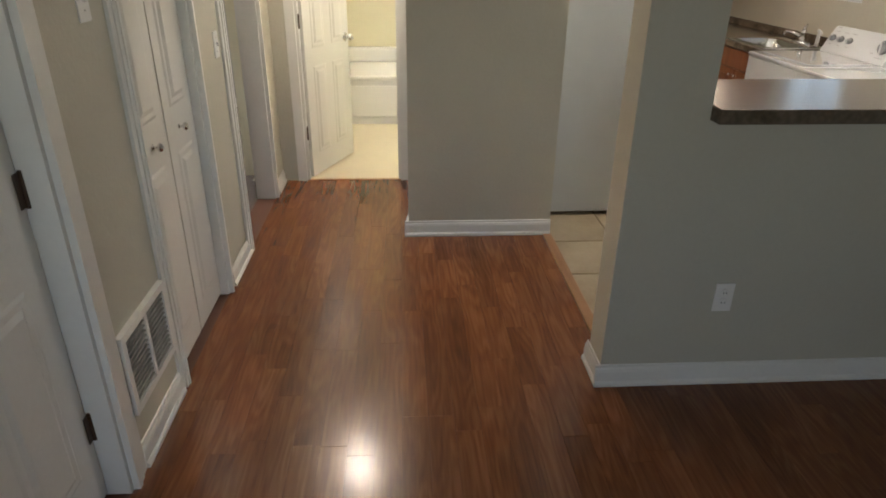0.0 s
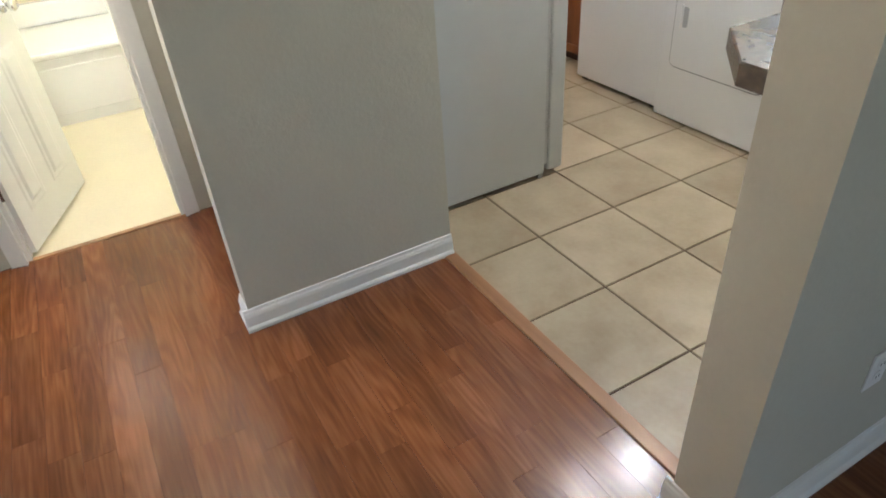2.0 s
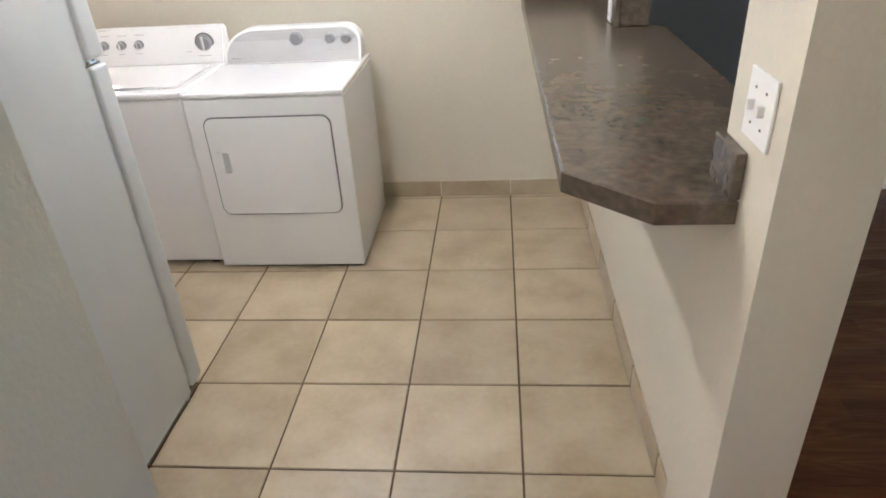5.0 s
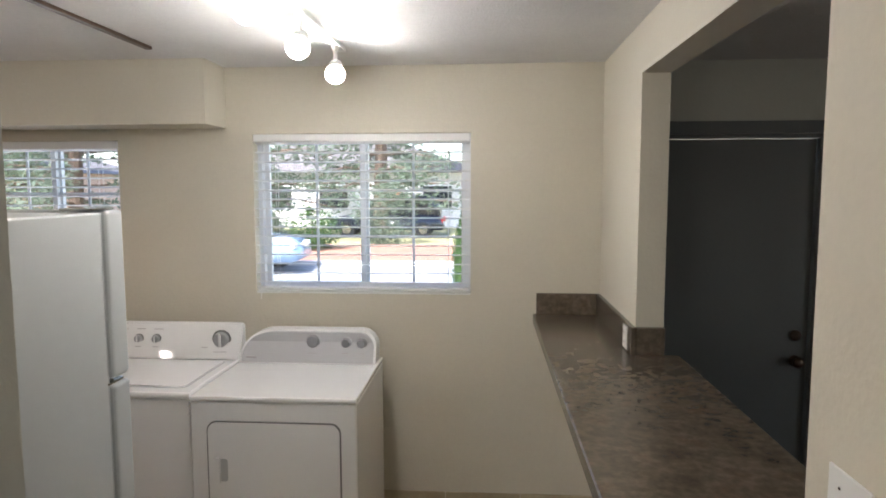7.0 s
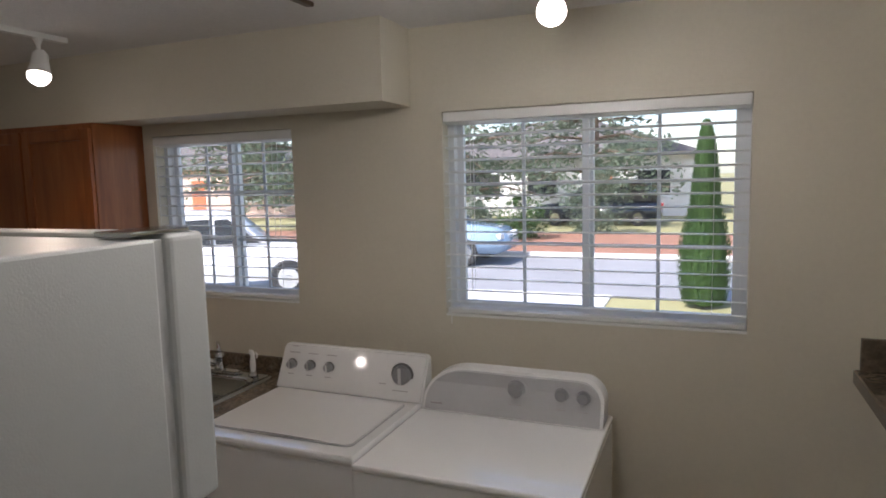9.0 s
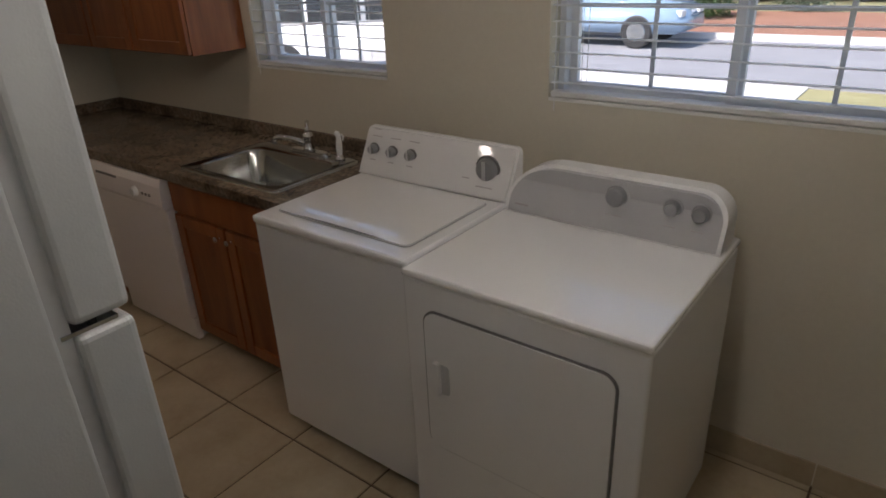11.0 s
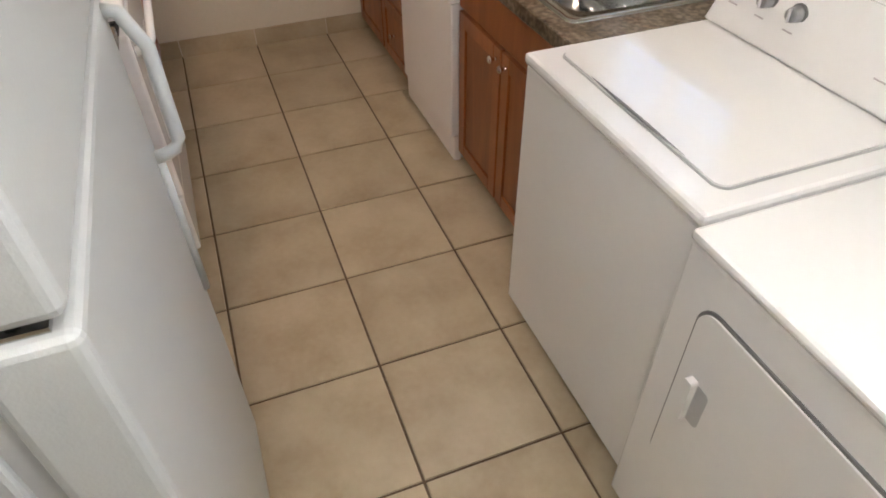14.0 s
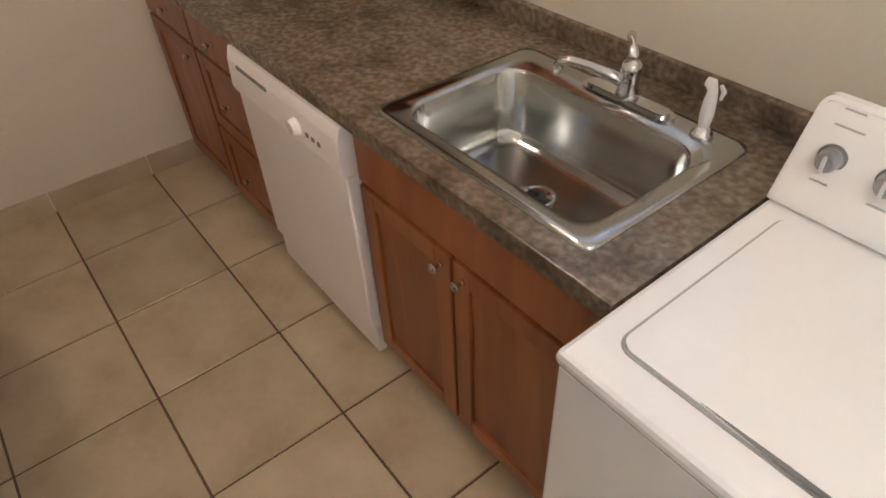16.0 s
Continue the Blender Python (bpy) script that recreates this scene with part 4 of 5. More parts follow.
shaker(c, "door", -2.850, -2.570, 0.075, 0.675, -0.9375, 1, (-2.81, 0.615))
c = carcass("far_cabinet", "cherry wood base cabinet beyond the stove", -4.908, -3.912, -1.585, -0.938, 1)
shaker(c, "drawer", -4.450, -3.920, 0.690, 0.826, -0.9375, 1, (-4.18, 0.755))
shaker(c, "door", -4.450, -3.920, 0.075, 0.675, -0.9375, 1, (-3.98, 0.615))
shaker(c, "door", -4.900, -4.460, 0.075, 0.826, -0.9375, 1, (-4.50, 0.615))
for x0, x1 in ((-4.908, -4.425), (-4.423, -4.002), (-4.0, -3.52)):
    c = thing("wall_cabinet", "cherry wood wall cabinet hung under the soffit", "cabinet", group="wall cabinets")
    boxes("body", CAB, c, (x0, x1, 0.555, 0.850, 1.30, 2.086))
    shaker(c, "door", x0 + 0.006, x1 - 0.006, 1.307, 2.06, 0.5545, -1)

# dishwasher
dw = thing("dishwasher", "white built-in dishwasher with a round dial", "dishwasher")
X0, X1 = -4.012, -3.388
boxes("tub", STEELD, dw, (X0 + 0.004, X1 - 0.004, 0.235, 0.84, 0.02, 0.836))
boxes("door", APPLP, dw, (X0, X1, 0.192, 0.2345, 0.135, 0.690), bevel=0.006)
bm = bmesh.new()
pts = [(0.2345, 0.694), (0.186, 0.694), (0.178, 0.715), (0.184, 0.800), (0.194, 0.834), (0.2345, 0.834)]
a = [bm.verts.new((X0, y, z)) for y, z in pts]
b = [bm.verts.new((X1, y, z)) for y, z in pts]
for i in range(6):
    bm.faces.new((a[i], a[(i + 1) % 6], b[(i + 1) % 6], b[i]))
bm.faces.new(a), bm.faces.new(b[::-1])
bmesh.ops.recalc_face_normals(bm, faces=bm.faces)
cp = part("control_panel", bm, APPLP, dw)
bm = bmesh.new()
lathe(bm, [(0.026, 0), (0.025, -0.008), (0.020, -0.018), (0.017, -0.020)], 20, "y", (-3.60, 0.181, 0.752))
part("dial", bm, APPL, cp, "white round dial", smooth=False)
# Latch slot drawn as a solid bar, its inner shade as grey colour.
bm = bmesh.new()
bx(bm, -3.95, -3.76, 0.1805, 0.186, 0.786, 0.797)
part("latch", bm, SEAM, cp, "latch slot with its shade painted grey")
bm = bmesh.new()
for k in range(3):
    bx(bm, -3.55 + k * 0.03, -3.535 + k * 0.03, 0.1785, 0.182, 0.745, 0.757)
part("button", bm, SEAM, cp)
boxes("kick_panel", APPLP, dw, (X0, X1, 0.206, 0.236, 0.012, 0.128), bevel=0.004)

# worktops
wt = thing("worktop", "brown stone-look laminate worktop with backsplash", "worktop")
bm = bmesh.new()
out, hole = (-4.908, -2.583, 0.2058, 0.853), (-3.295, -2.715, 0.292, 0.705)
lay = [[[bm.verts.new((x, y, z)) for x, y in ((r[0], r[2]), (r[1], r[2]), (r[1], r[3]), (r[0], r[3]))] for r in (out, hole)] for z in (0.8385, 0.880)]
for i in range(4):
    k = (i + 1) % 4
    for o, h in lay:
        bm.faces.new((o[i], o[k], h[k], h[i]))
    for r in (0, 1):
        bm.faces.new((lay[0][r][i], lay[0][r][k], lay[1][r][k], lay[1][r][i]))
bmesh.ops.recalc_face_normals(bm, faces=bm.faces)
part("slab", bm, LAM, wt)
bm = bmesh.new()
bx(bm, -4.908, -2.583, 0.832, 0.853, 0.8805, 0.940, bevel=0.005)
bx(bm, -4.908, -4.888, 0.215, 0.8315, 0.8805, 0.940, bevel=0.005)
part("backsplash", bm, LAM, wt)
bm = bmesh.new()
bx(bm, -4.908, -2.583, 0.1995, 0.2055, 0.8375, 0.8812, bevel=0.003)
part("front_edge", bm, LAM, wt)
for x0, x1 in ((-3.150, -2.370), (-4.908, -3.910)):
    wt = thing("worktop", "brown laminate worktop beside the stove", "worktop")
    boxes("slab", LAM, wt, (x0, x1, -1.588, -0.885, 0.8385, 0.880), bevel=0.006)
    boxes("backsplash", LAM, wt, (x0, x1, -1.588, -1.568, 0.8805, 0.980), bevel=0.004)

# sink
sink = thing("kitchen_sink", "stainless steel single bowl drop-in sink", "sink")


def loop(bm, x0, x1, y0, y1, r, z, n=7):
    return [bm.verts.new((x, y, z)) for x, y in rounded(x0, x1, y0, y1, [(r, r)] * 4, n)]


bm = bmesh.new()
rings = [loop(bm, -3.328, -2.684, 0.258, 0.738, 0.03, 0.8805), loop(bm, -3.326, -2.686, 0.260, 0.736, 0.03, 0.888), loop(bm, -3.316, -2.696, 0.270, 0.726, 0.03, 0.8885),
         loop(bm, -3.309, -2.703, 0.277, 0.719, 0.03, 0.886), loop(bm, -3.286, -2.726, 0.298, 0.648, 0.07, 0.886), loop(bm, -3.279, -2.733, 0.305, 0.641, 0.066, 0.878),
         loop(bm, -3.271, -2.741, 0.313, 0.633, 0.066, 0.73), loop(bm, -3.257, -2.755, 0.327, 0.619, 0.056, 0.706), loop(bm, -3.232, -2.780, 0.352, 0.594, 0.045, 0.698),
         loop(bm, -3.065, -2.985, 0.445, 0.525, 0.0399, 0.694)]
for q, r in zip(rings, rings[1:]):
    for i in range(len(q)):
        bm.faces.new((q[i], q[(i + 1) % len(q)], r[(i + 1) % len(q)], r[i]))
bm.faces.new(rings[-1])
bmesh.ops.recalc_face_normals(bm, faces=bm.faces)
part("bowl", bm, STEEL, sink, smooth=True)
bm = bmesh.new()
lathe(bm, [(0.048, 0.0), (0.046, 0.006), (0.036, 0.004), (0.030, 0.001)], 24, "z", (-3.025, 0.485, 0.6955))
drain = part("drain", bm, CHROME, sink, "round drain strainer", smooth=True)
bm = bmesh.new()
lathe(bm, [(0.026, 0.0), (0.024, 0.006), (0.010, 0.006), (0.008, 0.020)], 16, "z", (-3.025, 0.485, 0.6975))
part("basket", bm, BLACK, drain)

faucet = thing("faucet", "chrome kitchen faucet with a single lever", "faucet")
bm = bmesh.new()
slab(bm, rounded(-3.092, -2.848, 0.672, 0.724, [(0.026, 0.026)] * 4), 0.8865, 0.894)
slab(bm, rounded(-3.080, -2.860, 0.680, 0.716, [(0.018, 0.018)] * 4), 0.8941, 0.902)
part("deck_plate", bm, CHROME, faucet)
bm = bmesh.new()
lathe(bm, [(0.027, 0), (0.025, 0.012), (0.021, 0.03), (0.021, 0.052), (0.024, 0.060), (0.022, 0.074), (0.012, 0.084)], 20, "z", (-2.972, 0.698, 0.902))
part("body", bm, CHROME, faucet, smooth=True)
bm = bmesh.new()
tube(bm, [(-2.980, 0.693, 0.930), (-3.010, 0.675, 0.944), (-3.050, 0.655, 0.956), (-3.090, 0.636, 0.962), (-3.108, 0.627, 0.960), (-3.114, 0.624, 0.948), (-3.115, 0.6235, 0.930)], [0.015, 0.013, 0.011, 0.0105, 0.011, 0.012, 0.012], 12)
part("spout", bm, CHROME, faucet, smooth=True)
bm = bmesh.new()
tube(bm, [(-2.972, 0.698, 0.984), (-2.976, 0.702, 0.996), (-2.990, 0.716, 1.008), (-3.012, 0.736, 1.016), (-3.020, 0.742, 1.015)], [0.014, 0.012, 0.008, 0.010, 0.006], 10)
part("lever", bm, CHROME, faucet, smooth=True)
spray = thing("side_sprayer", "white side sprayer with chrome collar", "sprayer")
bm = bmesh.new()
lathe(bm, [(0.024, 0), (0.022, 0.008), (0.017, 0.012), (0.015, 0.022)], 18, "z", (-2.778, 0.698, 0.887))
part("collar", bm, CHROME, spray, smooth=True)
bm = bmesh.new()
tube(bm, [(-2.778, 0.698, 0.908), (-2.778, 0.699, 0.935), (-2.779, 0.701, 0.965), (-2.780, 0.703, 0.985), (-2.784, 0.700, 1.000), (-2.792, 0.694, 1.004)], [0.011, 0.014, 0.0125, 0.010, 0.012, 0.009], 12)
wand = part("wand", bm, PLASTIC, spray, smooth=True)
bm = bmesh.new()
tube(bm, [(-2.768, 0.708, 0.998), (-2.762, 0.713, 0.985), (-2.764, 0.711, 0.968)], [0.004, 0.005, 0.003], 8)
part("trigger", bm, PLASTIC, wand, smooth=True)

# stove
stove = thing("stove", "white electric coil stove with oven and drawer", "stove")
X0, X1 = -3.906, -3.158
boxes("body", APPL, stove, (X0, X1, -1.56, -0.905, 0.03, 0.886))
bm = bmesh.new()
bx(bm, X0 - 0.003, X1 + 0.003, -1.56, -0.855, 0.8865, 0.915, bevel=0.008)
top = part("cooktop", bm, APPL, stove)
boxes("backguard", APPL, stove, (X0, X1, -1.585, -1.50, 0.916, 1.10), bevel=0.01)
boxes("oven_door", APPL, stove, (X0 + 0.004, X1 - 0.004, -0.9045, -0.862, 0.285, 0.842), bevel=0.008)
# Flat panel added to paint the reflection on the oven door.
boxes("oven_reflection_panel", OVENSHEEN, stove, (X0 + 0.15, X1 - 0.15, -0.8615, -0.8585, 0.42, 0.66), bevel=0.001)
boxes("vent_gap", BLACK, stove, (X0 + 0.006, X1 - 0.006, -0.9045, -0.885, 0.2705, 0.2845))
boxes("vent_gap", BLACK, stove, (X0 + 0.006, X1 - 0.006, -0.9045, -0.885, 0.8425, 0.8775))
boxes("drawer", APPL, stove, (X0 + 0.004, X1 - 0.004, -0.9045, -0.866, 0.045, 0.270), bevel=0.008)
boxes("leg", BLACK, stove, (X1 - 0.06, X1 - 0.02, -0.95, -0.91, 0.0, 0.03))
boxes("leg", BLACK, stove, (X0 + 0.02, X0 + 0.06, -0.95, -0.91, 0.0, 0.03))
bm = bmesh.new()
tube(bm, [(X1 - 0.05, -0.862, 0.775), (X1 - 0.055, -0.83, 0.782), (X1 - 0.10, -0.815, 0.785), (X0 + 0.10, -0.815, 0.785), (X0 + 0.055, -0.83, 0.782), (X0 + 0.05, -0.862, 0.775)], 0.014, 10)
part("oven_handle", bm, APPL, stove, "white oven door handle", smooth=True)
for x, y, r in ((-3.715, -1.03, 0.095), (-3.345, -1.03, 0.075), (-3.715, -1.36, 0.075), (-3.345, -1.36, 0.095)):
    bm = bmesh.new()
    lathe(bm, [(r * 1.22, 0), (r * 1.20, 0.005), (r * 1.05, 0.003), (r * 0.4, 0.0012)], 28, "z", (x, y, 0.9152))
    pan = part("drip_pan", bm, DRIP, top, "dark drip pan")
    bm = bmesh.new()
    turns = 4 if r > 0.08 else 3
    pts = [(x + r * (0.22 + 0.78 * i / (turns * 20)) * math.cos(i * math.pi / 10), y + r * (0.22 + 0.78 * i / (turns * 20)) * math.sin(i * math.pi / 10), 0.926) for i in range(turns * 20 + 1)]
    tube(bm, pts, 0.0055, 6)
    part("coil_burner", bm, COIL, top, "black coil burner", smooth=True)

# ---- bar counter ----
bar = thing("bar_counter", "brown stone-look laminate bar top with clipped corner", "counter")
bm = bmesh.new()
slab(bm, [(-0.352, 0.853), (-0.348, -1.415), (-0.192, -1.572), (-0.047, -1.572), (-0.047, -1.448), (0.172, -1.448), (0.172, 0.028), (-0.002, 0.028), (-0.002, 0.853)], 1.0532, 1.100)
bmesh.ops.bevel(bm, geom=[e for e in bm.edges if all(v.co.z > 1.09 for v in e.verts)], offset=0.004, segments=1, affect="EDGES")
part("bar_top", bm, LAMBAR, bar)
bm = bmesh.new()
bx(bm, -0.335, -0.022, 0.832, 0.853, 1.1005, 1.212, bevel=0.003)
bx(bm, -0.021, -0.001, 0.01, 0.8528, 1.1005, 1.212, bevel=0.003)
bx(bm, -0.0005, 0.112, 0.009, 0.0285, 1.1005, 1.212, bevel=0.003)
part("backsplash", bm, LAMBAR, bar)
bm = bmesh.new()
bx(bm, -0.066, -0.046, -1.571, -1.449, 1.1005, 1.19, bevel=0.003)
part("backsplash", bm, LAMBAR, bar)

# ---- track lights ----


def track(x, y0, y1, heads, lamp_color):
    ob = thing("track_light", "white ceiling track with spot heads", "track light")
    bm = bmesh.new()
    bx(bm, x - 0.018, x + 0.018, y0, y1, H - 0.022, H - 0.0005)
    part("rail", bm, PLASTIC, ob)
    for y, aim, watts, cone in heads:
        a = Vector(aim).normalized()
        top = Vector((x, y, H - 0.022))
        neck = top + Vector((0, 0, -0.10))
        bm = bmesh.new()
        tube(bm, [top, top + Vector((0, 0, -0.03)), neck], [0.02, 0.008, 0.008], 10)
        part("stem", bm, PLASTIC, ob)
        bm = bmesh.new()
        tube(bm, [neck - a * 0.055, neck - a * 0.04, neck, neck + a * 0.05, neck + a * 0.052, neck + a * 0.03], [0.018, 0.03, 0.034, 0.045, 0.040, 0.036], 18)
        head = part("head", bm, PLASTIC, ob, "white spot head", smooth=True)
        bm = bmesh.new()
        bmesh.ops.create_uvsphere(bm, u_segments=18, v_segments=12, radius=0.043, matrix=Matrix.Translation(neck + a * 0.050))
        part("bulb", bm, BULB, head, "lit frosted bulb", smooth=True)
        if cone:
            spot("track_bulb", neck + a * 0.11, a, watts, lamp_color, cone, 0.04)
        else:
            bulb("track_bulb", neck + a * 0.115, watts, lamp_color, 0.035)
    return ob


track(-1.265, -1.2, 0.42, ((-0.735, (0.1, -0.8, -0.55), 1.7, 0), (-0.25, (0.1, -0.8, -0.55), 3.5, 0), (0.29, (0.15, -0.75, -0.5), 2.4, 0)), KITCHEN_LIGHT)
# Head at y -1.12 is added, for an unseen warm light above the stove.
track(-3.35, -1.3, 0.32, ((-1.12, (-0.22, 0.36, -0.9), 4.2, 80), (0.20, (0.15, -0.25, -0.9), 2.6, 150)), WARM_LIGHT)
strip = thing("ceiling_strip", "dark narrow metal rail on the ceiling", "rail")
bm = bmesh.new()
bx(bm, -2.145, -2.115, -1.5, 0.33, H - 0.016, H - 0.0005, bevel=0.003)
part("rail", bm, BRONZE, strip)

dome = thing("ceiling_light", "round frosted ceiling light in the hall", "ceiling light")
bm = bmesh.new()
lathe(bm, [(0.12, 0.0), (0.12, -0.015), (0.11, -0.02)], 28, "z", (-1.88, -2.85, H - 0.0005))
part("base", bm, CHROME, dome)
bm = bmesh.new()
lathe(bm, [(0.105, 0.0), (0.098, -0.03), (0.072, -0.050), (0.035, -0.062), (0.01, -0.065)], 28, "z", (-1.88, -2.85, H - 0.021))
part("glass_shade", bm, SHADE, dome, smooth=True)

# ---- bathroom ----
tub = thing("bathtub", "white bathtub with tiled apron", "bathtub")
bm = bmesh.new()
bx(bm, -4.80, -3.96, -3.54, -1.76, 0.0, 0.415)
bx(bm, -4.80, -3.93, -3.545, -1.755, 0.415, 0.455, bevel=0.015)
part("tub_body", bm, APPL, tub)
boxes("apron_panel", APPL, tub, (-3.9595, -3.945, -3.45, -1.85, 0.07, 0.36), bevel=0.006)
boxes("shelf", APPL, tub, (-4.798, -4.70, -3.5, -1.8, 0.455, 0.60), bevel=0.02)
structure("baseboard_bath", WHITE, "white bathroom baseboard", "baseboard", (-4.8, -2.48, -3.549, -3.535, 0, 0.09))

# ---- outside ----
structure("ground", GRASS, "dry lawn and ground outside", "ground", (-400, 400, 1.0, 600, -0.55, -0.30))
structure("road", ASPHALT, "grey asphalt street", "road", (-200, 200, 9.4, 14.2, -0.31, -0.28))
structure("driveway", CONCRETE, "pale concrete driveway", "driveway", (-14.0, -2.3, 1.02, 9.4, -0.31, -0.275))
structure("kerb", CONCRETE, "concrete kerb along the street", "kerb", (-200, 200, 14.2, 14.4, -0.31, -0.16))
structure("planting_bed", BARK, "reddish bark mulch bed across the street", "planting bed", (-60, 40, 14.4, 20.0, -0.30, -0.20))


def leaf_cloud(bm, spots, count, size, seed):
    rnd = random.Random(seed)
    for _ in range(count):
        c, r = spots[rnd.randrange(len(spots))]
        v = Vector((rnd.gauss(0, 1), rnd.gauss(0, 1), rnd.gauss(0, 0.7)))
        p = Vector(c) + v.normalized() * r * rnd.uniform(0.25, 1.0) ** 0.6
        a = Vector((rnd.uniform(-1, 1), rnd.uniform(-1, 1), rnd.uniform(-0.5, 0.5))).normalized() * size * rnd.uniform(0.6, 1.5)
        b = a.cross(Vector((rnd.uniform(-1, 1), rnd.uniform(-1, 1), rnd.uniform(-1, 1)))).normalized() * size * rnd.uniform(0.3, 0.6)
        q = [bm.verts.new(p - a), bm.verts.new(p + b), bm.verts.new(p + a), bm.verts.new(p - b)]
        bm.faces.new(q)


def conifer(x, y, height, spread, seed, low=1.5):
    rnd = random.Random(seed)
    z0 = -0.3
    ob = thing("conifer", "tall dark green conifer with drooping limbs", "tree", (0, 0, 0), group="street trees")
    bm = bmesh.new()
    tube(bm, [(x, y, z0), (x + 0.1, y, z0 + height * 0.3), (x, y + 0.1, z0 + height * 0.65), (x, y, z0 + height)], [0.32, 0.25, 0.14, 0.03], 10)
    spots = []
    levels = int(height * 1.4)
    for k in range(levels):
        z = z0 + low + (height - low) * k / levels
        reach = spread * (1 - k / levels) ** 0.8 + 0.4
        for j in range(5):
            a = rnd.uniform(0, 6.28)
            e = reach * rnd.uniform(0.6, 1.0)
            tip = (x + e * math.cos(a), y + e * math.sin(a), z + rnd.uniform(-0.5, 0.2))
            tube(bm, [(x, y, z), ((x + tip[0]) / 2, (y + tip[1]) / 2, z + 0.15), tip], [0.06, 0.04, 0.01], 5)
            for m in (0.4, 0.65, 0.9):
                spots.append(((x + m * (tip[0] - x), y + m * (tip[1] - y), z + m * (tip[2] - z) + 0.05), 0.55))
    part("trunk", bm, TRUNK, ob)
    bm = bmesh.new()
    leaf_cloud(bm, spots, 11000, 0.115, seed + 1)
    part("crown", bm, NEEDLE, ob)


conifer(-10.5, 23, 11, 4.2, 3)
conifer(-5.2, 24.5, 12, 4.0, 4)
conifer(-17, 22, 12, 4.5, 6)
conifer(-24, 26, 12, 4.5, 8, 2.0)
conifer(8, 31, 12, 4.5, 9)


def bush(name, label, x, y, rx, h, seed, material, count=2200, size=0.06):
    rnd = random.Random(seed)
    ob = thing(name, label, "shrub")
    bm = bmesh.new()
    tube(bm, [(x, y, -0.3), (x, y, -0.3 + h * 0.6)], [0.06, 0.02], 8)
    part("trunk", bm, TRUNK, ob)
    spots = []
    for k in range(26):
        f = rnd.random()
        r = rx * math.sin(math.pi * min(0.95, 0.15 + f * 0.8)) * 0.75
        a = rnd.uniform(0, 6.28)
        spots.append(((x + r * math.cos(a) * 0.7, y + r * math.sin(a) * 0.7, -0.3 + 0.12 + f * (h - 0.2)), max(0.06, r * 0.75)))
    bm = bmesh.new()
    leaf_cloud(bm, spots, count, size, seed + 1)
    part("crown", bm, material, ob)



def arborvitae(x, y, height, radius, seed):
    """A dense narrow evergreen: a lumpy tapered body under a coat of small upright sprays."""
    rnd = random.Random(seed)
    ob = thing("arborvitae", "bright green narrow arborvitae beside the drive", "shrub")
    bm = bmesh.new()
    tube(bm, [(x, y, -0.3), (x, y, 0.2)], [0.06, 0.04], 8)
    part("trunk", bm, TRUNK, ob)

    def width(f):
        return radius * (0.72 + 0.28 * math.sin(math.pi * min(1, f * 1.8))) * (1 - f) ** 0.45 + 0.01

    bm = bmesh.new()
    lathe(bm, [(width(k / 14) * 0.82, k / 14 * height) for k in range(15)], 18, "z", (x, y, -0.22))
    for v in bm.verts:
        v.co += Vector((rnd.uniform(-1, 1), rnd.uniform(-1, 1), rnd.uniform(-1, 1))) * 0.03
    for _ in range(9000):
        f, a = rnd.random() ** 1.15, rnd.uniform(0, 6.283)
        d = width(f) * rnd.uniform(0.78, 1.06)
        p = Vector((x + d * math.cos(a), y + d * math.sin(a), -0.22 + f * height))
        up = Vector((math.cos(a) * 0.35, math.sin(a) * 0.35, 1)).normalized() * rnd.uniform(0.03, 0.07)
        side = Vector((-math.sin(a), math.cos(a), rnd.uniform(-0.5, 0.5))) * rnd.uniform(0.010, 0.022)
        bm.faces.new([bm.verts.new(q) for q in (p - up * 0.4, p + side, p + up, p - side)])
    part("crown", bm, ARB, ob)


arborvitae(-0.86, 8.9, 2.75, 0.42, 11)
bush("shrub", "round clipped green shrub across the street", -4.4, 20.5, 1.3, 2.6, 12, NEEDLE, 3600)
bush("shrub", "low grey-green shrub in the mulch bed", -7.8, 18.5, 0.9, 1.3, 13, NEEDLE)
bush("shrub", "low yellow-green shrub in the mulch bed", -6.3, 18.0, 1.0, 1.5, 14, ARB)
bush("shrub", "small shrub in the mulch bed", -10.5, 18.5, 0.9, 1.4, 15, NEEDLE)


